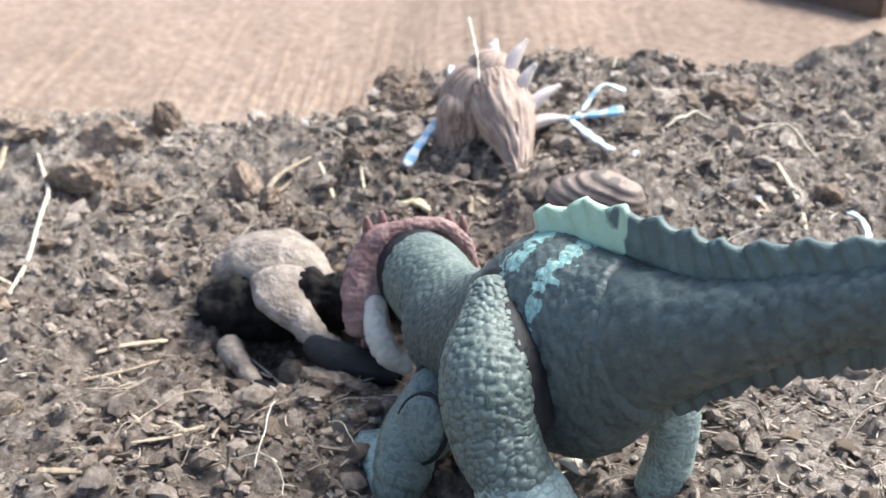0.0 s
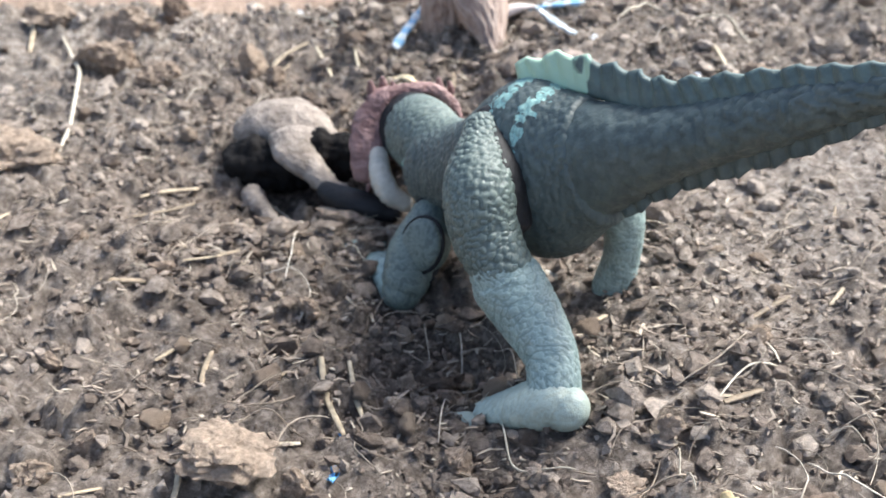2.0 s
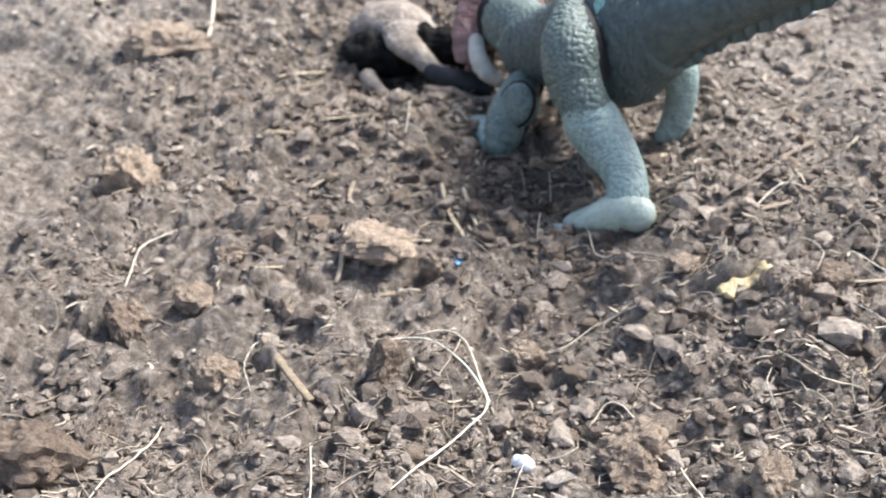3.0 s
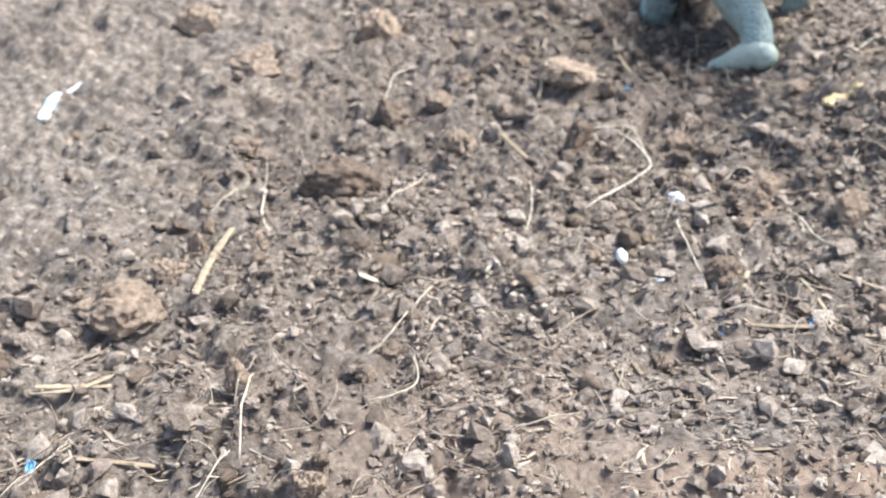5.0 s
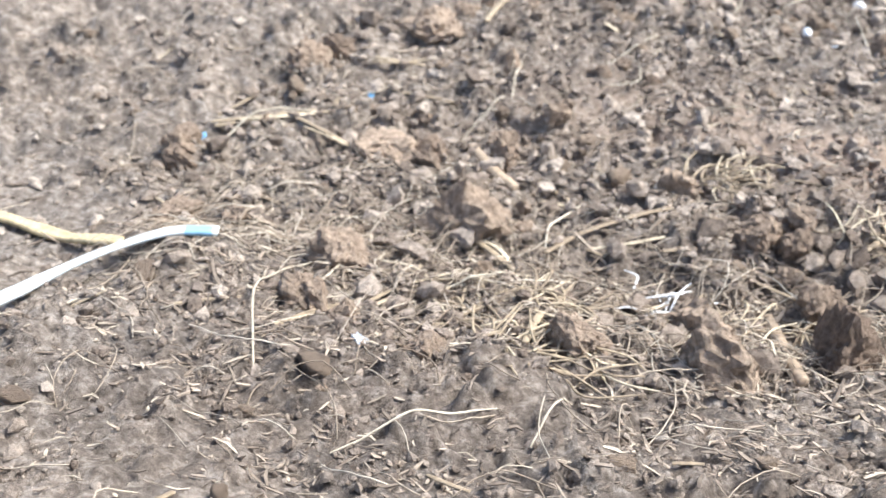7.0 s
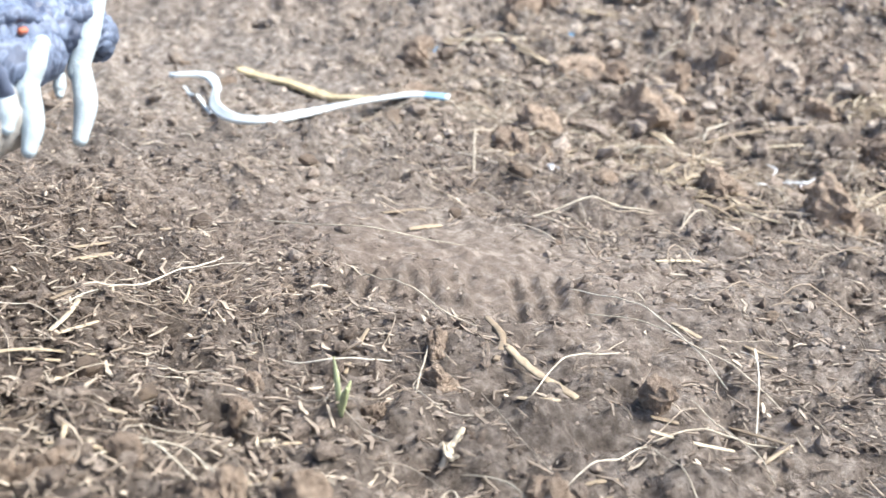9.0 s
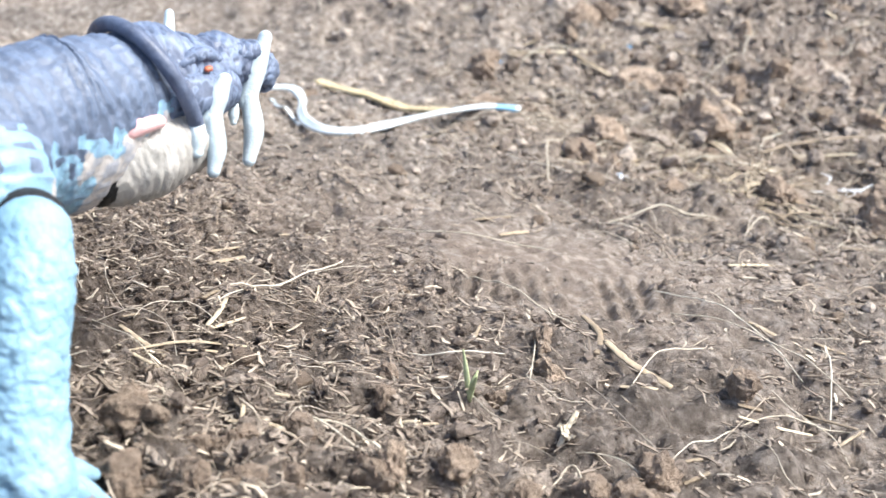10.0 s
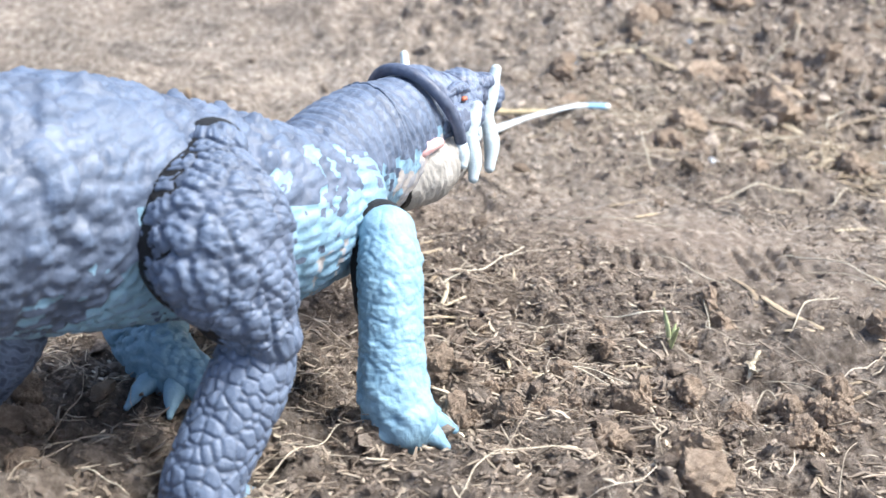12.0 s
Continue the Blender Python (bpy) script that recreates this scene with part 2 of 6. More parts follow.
def soil_material():
    m, t, b = shader("soil", 0.95, 0.15)
    dark = ramp(t, grain(t, 300, 6, 0.72), (0.33, (0.105, 0.085, 0.071)), (0.50, (0.245, 0.204, 0.174)), (0.66, (0.46, 0.398, 0.350)))
    patch = ramp(t, grain(t, 26, 6, 0.65), (0.36, (0.78, 0.77, 0.76)), (0.62, (1.24, 1.20, 1.15)))
    col = mix(t, 1.0, dark, patch, "MULTIPLY")
    col = mix(t, attribute(t, "clay"), col, ramp(t, grain(t, 120, 5, 0.65), (0.32, (0.27, 0.190, 0.142)), (0.68, (0.47, 0.350, 0.270))))
    col = mix(t, 1.0, col, dust_shade_tint(t), "MULTIPLY")
    t.links.new(col, b.inputs["Base Color"])
    bump(t, b, grain(t, 950, 8, 0.8), 0.0023)
    return m


def crumb_material(name, lo, mid, hi, by):
    m, t, b = shader(name, 0.95, 0.15)
    base = ramp(t, by(t), (0.0, lo), (0.5, mid), (1.0, hi))
    col = mix(t, 1.0, base, ramp(t, grain(t, 500, 4, 0.6), (0.3, (0.55, 0.52, 0.5)), (0.7, (1.25, 1.2, 1.15))), "MULTIPLY")
    if by is island:
        col = mix(t, 1.0, col, dust_shade_tint(t), "MULTIPLY")
    t.links.new(col, b.inputs["Base Color"])
    bump(t, b, grain(t, 900, 7, 0.78), 0.0022)
    return m


def straw_material(name, lo, mid, hi, by):
    m, t, b = shader(name, 0.55, 0.3)
    base = ramp(t, by(t), (0.0, lo), (0.7, mid), (1.0, hi))
    col = mix(t, 1.0, base, ramp(t, grain(t, 420, 3, 0.6), (0.3, (0.62, 0.6, 0.56)), (0.7, (1.15, 1.12, 1.05))), "MULTIPLY")
    t.links.new(col, b.inputs["Base Color"])
    bump(t, b, grain(t, 900, 3, 0.5), 0.0003)
    return m


def plastic(name, base, second, third=None, fourth=None, rough=0.42, size=260, spec=0.5, relief=0.0003, fine=700, brushed=None):
    """Painted toy plastic: two tones by grain, a third by the paint mask of the mesh."""
    m, t, b = shader(name, rough, spec)
    col = ramp(t, grain(t, size, 4, 0.6), (0.34, base), (0.66, second))
    if third is not None:
        edge = ramp(t, attribute(t, "paint"), (0.46, (0, 0, 0)), (0.54, (1, 1, 1)))
        col = mix(t, edge, col, third)
    if fourth is not None:
        col = mix(t, ramp(t, attribute(t, "paint2"), (0.46, (0, 0, 0)), (0.54, (1, 1, 1))), col, fourth)
    if brushed is not None:
        col = mix(t, ramp(t, attribute(t, "worn"), (0.40, (0, 0, 0)), (0.72, (0.5, 0.5, 0.5)), (0.97, (0.2, 0.2, 0.2))), col, brushed)
    t.links.new(col, b.inputs["Base Color"])
    r = ramp(t, grain(t, 90, 4, 0.6), (0.3, (rough - 0.1,) * 3), (0.7, (rough + 0.18,) * 3))
    t.links.new(r, b.inputs["Roughness"])
    bump(t, b, grain(t, fine, 4, 0.6), relief)
    return m


SOIL = soil_material()
CRUMB = crumb_material("crumbs", (0.21, 0.168, 0.138), (0.38, 0.315, 0.266), (0.60, 0.515, 0.442), island)
CLOD = crumb_material("clod_soil", (0.27, 0.210, 0.168), (0.45, 0.362, 0.290), (0.60, 0.485, 0.385), value_of)
STRAW_BITS = straw_material("straw_bits", (0.16, 0.128, 0.104), (0.34, 0.282, 0.235), (0.60, 0.53, 0.44), island)
STRAW = straw_material("straw", (0.26, 0.205, 0.15), (0.44, 0.365, 0.27), (0.62, 0.55, 0.43), each)
STICK = straw_material("stick_bark", (0.20, 0.150, 0.112), (0.32, 0.250, 0.190), (0.44, 0.355, 0.275), each)
FIBRE = straw_material("pale_fibre", (0.45, 0.40, 0.33), (0.62, 0.57, 0.48), (0.78, 0.74, 0.66), each)


# ---- the ground: one sheet, fine where the camera passes, coarse to the horizon ----
def lines(lo, hi, fine, reach, close):
    mid, x = [lo], lo
    while x < hi:
        x += fine * 0.62 if close[0] < x < close[1] else fine
        mid.append(x)
    out, d = [], fine
    while sum(out) < reach:
        d *= 1.16
        out.append(d)
    tail = np.cumsum(out)
    return np.concatenate([lo - tail[::-1], mid, mid[-1] + tail])


def ground_sheet():
    xs, ys = lines(-0.34, 0.18, 0.00145, 40.0, (-0.15, 0.01)), lines(-0.60, 0.54, 0.00145, 40.0, (-0.50, -0.33))
    gx, gy = np.meshgrid(xs, ys, indexing="ij")
    z = soil(gx, gy)
    a, b = len(xs), len(ys)
    i, j = np.meshgrid(np.arange(a - 1), np.arange(b - 1), indexing="ij")
    faces = np.stack([i * b + j, (i + 1) * b + j, (i + 1) * b + j + 1, i * b + j + 1], -1).reshape(-1, 4)
    me = mesh("ground", np.stack([gx, gy, z], -1).reshape(-1, 3), faces)
    x, y = gx.ravel(), gy.ravel()
    n = 0.5 + 0.5 * vnoise(x * 40, y * 40, 31)
    clay = step(0.50, 0.60, y) + 1.1 * bell(x, y, 0.005, -0.07, 0.10, 0.042) * step(0.05, 0.55, n) + 0.5 * bell(x, y, -0.01, 0.115, 0.03, 0.02) * n
    clay = clay + step(0.8, 1.3, np.hypot(x, y)) + 0.35 * bell(x, y, -0.09, -0.36, 0.06, 0.03)
    paint(me, np.clip(clay, 0, 1), "clay")
    paint(me, dust_shade(x, y), "dust_shade")
    me.materials.append(SOIL)
    return tagged(new("ground", me), "dry brown crumbly soil with pale dusty patches", "soil", kind="structure")


ground_sheet()


def lump_shape(level):
    if level == 0:
        v = np.array([(0, 0, 1), (0, 0, -1), (1, 0, 0), (0, 1, 0), (-1, 0, 0), (0, -1, 0), (0.6, 0.6, 0.6), (-0.6, 0.6, -0.6)], float)
        f = np.array([(2, 6, 0), (6, 3, 0), (2, 3, 6), (3, 4, 0), (4, 5, 0), (5, 2, 0), (3, 2, 1), (4, 7, 1), (7, 3, 1), (4, 3, 7), (5, 4, 1), (2, 5, 1)])
        return v, f
    bm = bmesh.new()
    bmesh.ops.create_icosphere(bm, subdivisions=max(level, 1), radius=1.0)
    v = np.array([p.co for p in bm.verts])
    f = np.array([[p.index for p in q.verts] for q in bm.faces])
    bm.free()
    return v, f


def strewn(count, lo=(-0.42, -0.66), hi=(0.22, 0.60)):
    """Places on the soil, thickest along the strip that matters."""
    out = np.empty((0, 2))
    while len(out) < count:
        p = np.stack([rng.uniform(lo[0], hi[0], count), rng.uniform(lo[1], hi[1], count)], 1)
        mid = -0.06 + 0.10 * step(-0.1, 0.2, p[:, 1]) - 0.06 * step(0.0, -0.3, p[:, 1])
        keep = np.exp(-((p[:, 0] - mid) / 0.15) ** 2)
        patch = 0.55 + 0.45 * vnoise(p[:, 0] * 30, p[:, 1] * 30, 12)
        smooth = np.clip(1.2 * bell(p[:, 0], p[:, 1], -0.075, -0.370, 0.045, 0.022) + bell(p[:, 0], p[:, 1], -0.11, -0.335, 0.06, 0.03) + 0.7 * bell(p[:, 0], p[:, 1], -0.27, -0.22, 0.1, 0.06) + 0.6 * bell(p[:, 0], p[:, 1], 0.11, 0.27, 0.06, 0.07), 0, 1)
        out = np.vstack([out, p[rng.random(count) < keep * patch * (1 - 0.96 * smooth)]])
    return out[:count]


def turns(n):
    q = rng.normal(size=(n, 4))
    q /= np.linalg.norm(q, axis=1)[:, None]
    w, x, y, z = q.T
    return np.stack([np.stack([1 - 2 * (y * y + z * z), 2 * (x * y - z * w), 2 * (x * z + y * w)], -1),
                     np.stack([2 * (x * y + z * w), 1 - 2 * (x * x + z * z), 2 * (y * z - x * w)], -1),
                     np.stack([2 * (x * z - y * w), 2 * (y * z + x * w), 1 - 2 * (x * x + y * y)], -1)], 1)


def crumbs(name, count, lo, hi, level, label, smooth, area=((-0.42, -0.66), (0.22, 0.60))):
    v, f = lump_shape(level)
    at = strewn(count, *area)
    size = lo * (hi / lo) ** (rng.random(count) ** 2.2) * (1 - 0.42 * step(-0.21, -0.27, at[:, 1]))
    cut = np.full((count, len(v)), 1.25)
    for k in range(9):
        face = rng.normal(size=(count, 3))
        face /= np.linalg.norm(face, axis=1)[:, None]
        cut = np.minimum(cut, rng.uniform(0.5, 0.95, (count, 1)) / np.maximum(face @ v.T, 0.05))
    jag = cut * (1 + rng.uniform(-0.22, 0.22, (count, len(v))))
    shape = v[None] * jag[..., None] * rng.uniform(0.6, 1.2, (count, 1, 3)) * size[:, None, None]
    shape = np.einsum("nij,nkj->nki", turns(count), shape)
    shape[..., 2] *= 0.75
    z = soil(at[:, 0], at[:, 1]) + size * 0.34
    shape += np.concatenate([at, z[:, None]], 1)[:, None]
    faces = (f[None] + (np.arange(count) * len(v))[:, None, None]).reshape(-1, 3)
    me = mesh(name, shape.reshape(-1, 3), faces, smooth)
    paint(me, np.repeat(dust_shade(at[:, 0], at[:, 1]), len(v)), "dust_shade")
    me.materials.append(CRUMB)
    return tagged(new(name, me), label, "soil crumbs", kind="stuff")


crumbs("soil_crumbs", 52000, 0.0007, 0.0024, 0, "fine brown soil crumbs strewn over the ground", False)
crumbs("soil_lumps", 9000, 0.0014, 0.0050, 1, "small rough lumps of dry soil on the ground", False)
crumbs("soil_grit", 24000, 0.0005, 0.0016, 0, "fine dry grit strewn over the slope", False, ((-0.26, -0.56), (0.12, -0.34)))


def slivers(name, count, label, area=()):
    """Short chopped straw and bark, thin bent bars."""
    at = strewn(count, *area)
    belt = rng.random(count) < (0.0 if area else 0.05)
    at[belt] = np.stack([rng.uniform(-0.2, 0.04, belt.sum()), rng.normal(-0.195, 0.017, belt.sum())], 1)
    small = (1 - 0.22 * step(-0.26, -0.36, at[:, 1])) * np.where(belt, 1.5, 1.0)
    length = 0.0011 * (7 ** (rng.random(count) ** 1.6)) * small
    wide = 0.00013 * (3.6 ** (rng.random(count) ** 1.5)) * small * np.where(belt, 0.8, 1.0)
    ang = rng.uniform(0, math.pi, count)
    ang = np.where(rng.random(count) < 0.35, rng.normal(0.2, 0.4, count), ang)
    tilt = rng.normal(0, 0.22, count)
    d = np.stack([np.cos(ang) * np.cos(tilt), np.sin(ang) * np.cos(tilt), np.sin(tilt)], 1)
    s = np.stack([-np.sin(ang), np.cos(ang), np.zeros(count)], 1)
    u = np.cross(d, s)
    z = soil(at[:, 0], at[:, 1]) + 0.0006 + np.abs(np.sin(tilt)) * length * 0.35
    c = np.concatenate([at, z[:, None]], 1)
    sag = rng.normal(0, 0.13, count) * length
    verts = []
    for k, w in ((-0.5, 0.6), (0, 1.0), (0.5, 0.5)):
        m = c + d * (k * length)[:, None] + s * (sag * (0.25 - k * k) * 4)[:, None]
        for a, b in ((-1, -0.5), (1, -0.5), (1, 0.5), (-1, 0.5)):
            verts.append(m + s * (a * w * wide)[:, None] + u * (b * w * wide)[:, None])
    v = np.stack(verts, 1)
    quad = []
    for r in (0, 4):
        for k in range(4):
            quad.append((r + k, r + (k + 1) % 4, r + 4 + (k + 1) % 4, r + 4 + k))
    quad += [(3, 2, 1, 0), (8, 9, 10, 11)]
    faces = (np.array(quad)[None] + (np.arange(count) * 12)[:, None, None]).reshape(-1, 4)
    me = mesh(name, v.reshape(-1, 3), faces, False)
    me.materials.append(STRAW_BITS)
    return tagged(new(name, me), label, "chopped straw", kind="stuff")


slivers("straw_chaff", 34000, "chopped pale straw and bark chaff scattered on soil")
slivers("straw_dust", 8000, "fine chopped straw bits scattered on the slope", ((-0.24, -0.56), (0.10, -0.36)))

# ---- the green toy dinosaur ----
TEAL = plastic("teal_plastic", (0.064, 0.087, 0.080), (0.115, 0.147, 0.133), (0.30, 0.52, 0.47), brushed=(0.20, 0.25, 0.215))
TEAL_DARK = plastic("dark_teal_plastic", (0.046, 0.063, 0.062), (0.084, 0.110, 0.104), (0.27, 0.47, 0.43), rough=0.46, brushed=(0.085, 0.112, 0.106))
TEAL_PALE = plastic("pale_teal_plastic", (0.15, 0.205, 0.192), (0.245, 0.325, 0.298), (0.36, 0.405, 0.335), brushed=(0.42, 0.52, 0.48))
FIN_GREEN = plastic("fin_plastic", (0.06, 0.088, 0.085), (0.10, 0.145, 0.135), (0.38, 0.54, 0.40))
MAROON = plastic("maroon_plastic", (0.16, 0.082, 0.074), (0.25, 0.145, 0.132), rough=0.55, brushed=(0.36, 0.23, 0.21))
CREAM = plastic("cream_plastic", (0.42, 0.40, 0.34), (0.55, 0.52, 0.45), rough=0.5)
BLACK = plastic("black_plastic", (0.010, 0.010, 0.011), (0.018, 0.018, 0.020), rough=0.55, spec=0.25)

A_TRUNK = [(0.0049, 0.2517, 0.0252, 0.0121, 0.0129), (0.0163, 0.2318, 0.0355, 0.0143, 0.0158), (0.0290, 0.2087, 0.0485, 0.0172, 0.0234),
           (0.0407, 0.1951, 0.0577, 0.0123, 0.0162)]
A_TAIL = [(0.0390, 0.1971, 0.0570, 0.0120, 0.0146), (0.0518, 0.1840, 0.0672, 0.0092, 0.0092), (0.0632, 0.1747, 0.0760, 0.0074, 0.0072),
          (0.0735, 0.1637, 0.0850, 0.0056, 0.0060), (0.0827, 0.1513, 0.0944, 0.0038, 0.0040), (0.0928, 0.1408, 0.1029, 0.0026, 0.0026),
          (0.1025, 0.1326, 0.1092, 0.0007, 0.0010)]
A_LEG = [(0.0138, 0.2083, 0.0586, 0.0060, 0.0054), (0.0118, 0.1929, 0.0519, 0.0088, 0.0086), (0.0134, 0.1869, 0.0419, 0.0086, 0.0080),
         (0.0177, 0.1816, 0.0345, 0.0076, 0.0072)]
A_SHIN = [(0.0165, 0.1822, 0.0350, 0.0076, 0.0072), (0.0190, 0.1806, 0.0315, 0.0090, 0.0084), (0.0246, 0.1746, 0.0252, 0.0080, 0.0078), (0.0286, 0.1671, 0.0206, 0.0066, 0.0066),
          (0.0293, 0.1612, 0.0165, 0.0064, 0.0062), (0.0288, 0.1585, 0.0122, 0.0072, 0.0062)]
A_FOOT = [(0.0318, 0.1556, 0.0134, 0.0056, 0.0056), (0.0290, 0.1577, 0.0132, 0.0070, 0.0064), (0.0245, 0.1612, 0.0098, 0.0078, 0.0056), (0.0195, 0.1652, 0.0060, 0.0072, 0.0038), (0.0148, 0.1690, 0.0030, 0.0054, 0.0022)]


def a_stripes(p):
    """Two ragged aqua stripes down the flank from the back."""
    x, y, z = p.T
    along = (x - 0.0290) * 0.70 - (y - 0.2087) * 0.71
    wob = 0.0028 * vnoise(z * 300, along * 120, 21) + 0.0012 * vnoise(z * 900, along * 800, 22)
    front = np.maximum(0, 0.0035 - np.abs(along + 0.0085 + wob + (0.066 - z) * 0.35)) / 0.0035 * (z > 0.057)
    back = np.maximum(0, 0.0024 - np.abs(along - 0.0015 + wob + (0.066 - z) * 0.25)) / 0.0024 * (z > 0.052)
    speck = 0.55 + 0.6 * vnoise(x * 900 + y * 500, z * 1000, 23) + 0.35 * vnoise(x * 2000, z * 2000, 24)
    return np.clip(np.maximum(front, back) * 2.4 * speck, 0, 1)


def neck_patch(p):
    """A mottled aqua smear over the side of the neck."""
    a, b = np.array((-0.0038, 0.258, 0.0234)), np.array((0.006, 0.261, 0.0314))
    f = np.clip((p - a) @ (b - a) / ((b - a) @ (b - a)), 0, 1)
    far = np.linalg.norm(p - a - f[:, None] * (b - a), axis=1)
    speck = 0.0022 * vnoise(p[:, 2] * 700, p[:, 1] * 700, 25) + 0.0014 * vnoise(p[:, 2] * 1700, p[:, 0] * 1700, 27)
    return step(0.0042, 0.0028, far + speck)


def frill(name, line, height, material, parent, side=1.0, pitch=0.0075, ribs=True, thick=0.0011, mask=None):
    """A scalloped crest: a thin ribbed plate along a line, standing up (or hanging down) from it."""
    n, m = 150, 10
    c = spline(line, n)
    s = np.concatenate([[0], np.cumsum(np.linalg.norm(np.diff(c[:, :3], axis=0), axis=1))])
    tan = np.gradient(c[:, :3], axis=0)
    tan /= np.linalg.norm(tan, axis=1)[:, None]
    out = np.cross(tan, np.array((0, 0, 1.0)))
    out /= np.linalg.norm(out, axis=1)[:, None]
    up = np.cross(out, tan) * side
    wave = np.abs(np.sin(s * math.pi / pitch))
    fine = np.abs(np.sin(s * 2 * math.pi / pitch))
    saw = np.mod(s / pitch, 1.0)
    teeth = np.minimum(saw / 0.7, (1 - saw) / 0.3) if side < 0 else wave
    h = c[:, 3] * height * (0.76 + 0.24 * teeth)
    rib = 0.0016 * (fine - 0.5) if ribs else 0 * wave
    verts = []
    for sign in (1, -1):
        for k in range(m):
            q = k / (m - 1)
            w = thick * (1 - 0.65 * q) * 0.5
            verts.append(c[:, :3] - up * 0.0015 + up * (h * q + 0.0015 * q)[:, None] - tan * (h * q * 0.35)[:, None] + out * (sign * w + rib * q)[:, None])
    v = np.concatenate(verts)
    faces = []
    order = list(range(m)) + [m + k for k in reversed(range(m))]
    for a, b in zip(order, order[1:] + order[:1]):
        for i in range(n - 1):
            faces.append((a * n + i, a * n + i + 1, b * n + i + 1, b * n + i))
    me = mesh(name, v, faces)
    if mask is not None:
        paint(me, mask(v))
    paint(me, np.tile(0.45 + 0.5 * (fine > 0.93), 2 * m), "worn")
    return part(name, me, material, parent)


def green_dinosaur():
    d = thing("toy_dinosaur", "dark teal toy dinosaur with crested back biting a carcass", "toy", at=(0.03, 0.19, float(rise(0.03, 0.19))))
    hide = scales(0.0019, 0.00022, seed=3)
    body("trunk", A_TRUNK, TEAL_DARK, d, rings=150, segs=150, caps=(0.9, 0.2), relief=scales(0.0019, 0.00034, seed=5), mask=a_stripes)
    tail = body("tail", A_TAIL, TEAL_DARK, d, rings=130, segs=60, caps=(0.15, 1), mask=lambda p: 0 * p[:, 0],
                relief=both(scales(0.003, 0.0004, seed=6), lambda p, u, th: 0.0012 * np.exp(-((np.mod(th, 2 * math.pi) - 0.5 * math.pi - 1.2) / 0.25) ** 2)))
    fin = [(0.0235, 0.2180, 0.0680, 0.0060), (0.0336, 0.2105, 0.0718, 0.0075), (0.0428, 0.2000, 0.0734, 0.0074), (0.0529, 0.1868, 0.0757, 0.0076), (0.0631, 0.1762, 0.0827, 0.0062),
           (0.0734, 0.1650, 0.0905, 0.0047), (0.0827, 0.1520, 0.0979, 0.0035), (0.0928, 0.1412, 0.1051, 0.0021)]
    frill("back_crest", fin, 1.0, FIN_GREEN, d, thick=0.0044, pitch=0.0085, mask=lambda p: step(0.046, 0.028, p[:, 0] + 0.003 * vnoise(p[:, 0] * 700, p[:, 2] * 500, 26)) * 0.9)
    low = [(0.0455, 0.1890, 0.0492, 0.0044), (0.0528, 0.1828, 0.0590, 0.0050), (0.0636, 0.1740, 0.0693, 0.0054), (0.0738, 0.1632, 0.0794, 0.0050), (0.0830, 0.1508, 0.0908, 0.0037), (0.0930, 0.1405, 0.1006, 0.0020)]
    frill("under_crest", low, 1.0, TEAL_DARK, d, side=-1.0, pitch=0.0098, thick=0.0022, mask=lambda p: 0 * p[:, 0])
    body("hip_joint", moved(A_LEG[:3], 0.0028, 0.0046, -0.0004, 0.0005), BLACK, d, "dark gap of the hip joint", rings=40, segs=50, up=(0, 1, 0.3), caps=(0.8, 0.5))
    leg = body("leg", A_LEG, TEAL, d, rings=130, segs=110, up=(0, 1, 0.3), caps=(0.8, 0.5), relief=scales(0.0019, 0.00036, seed=8), mask=lambda p: 0.0 * p[:, 0])
    shin = body("shin", A_SHIN, TEAL_PALE, leg, rings=110, segs=90, up=(0, 1, 0.3), caps=(0.7, 0.5), relief=hide, mask=lambda p: step(0.022, 0.010, p[:, 2]))
    body("foot", A_FOOT, TEAL_PALE, leg, rings=50, segs=40, relief=hide, mask=lambda p: 1 + 0 * p[:, 0])
    for dx, dy in ((-0.0046, -0.0034), (0.0, 0.0), (0.0046, 0.0036)):
        body("toe", [(0.0176 + dx, 0.1663 + dy, 0.0014, 0.0030, 0.0020), (0.0141 + dx, 0.1701 + dy, 0.0010, 0.0022, 0.0015), (0.0122 + dx, 0.1723 + dy, 0.0002, 0.0010, 0.0008)], TEAL_PALE, leg, rings=20, segs=20, mask=lambda p: 1 + 0 * p[:, 0])
    far = body("leg", [(0.0440, 0.2085, 0.0470, 0.0075, 0.0075), (0.0500, 0.2080, 0.0370, 0.0062, 0.0066), (0.0517, 0.2077, 0.0290, 0.0052, 0.0056), (0.0516, 0.2076, 0.0223, 0.0050, 0.0050), (0.0504, 0.2081, 0.0132, 0.0056, 0.0050), (0.0499, 0.2090, 0.0110, 0.0050, 0.0044)],
               TEAL_PALE, d, rings=80, segs=48, up=(0, 1, 0.3), relief=hide, mask=lambda p: 0 * p[:, 0])
    body("foot", [(0.0500, 0.2085, 0.0085, 0.0050, 0.0042), (0.0442, 0.2181, 0.0075, 0.0060, 0.0036), (0.0395, 0.2278, 0.0050, 0.0050, 0.0026)], TEAL_PALE, far, rings=40, segs=36, relief=hide, mask=lambda p: 0 * p[:, 0])
    for dx, dy in ((-0.005, -0.004), (-0.001, 0.001), (0.004, 0.004)):
        body("claw", [(0.0410 + dx, 0.2230 + dy, 0.0085, 0.0020, 0.0018), (0.0375 + dx, 0.2270 + dy, 0.0075, 0.0014, 0.0014), (0.0355 + dx, 0.2295 + dy, 0.0060, 0.0006, 0.0006)], CREAM, far, rings=14, segs=14)
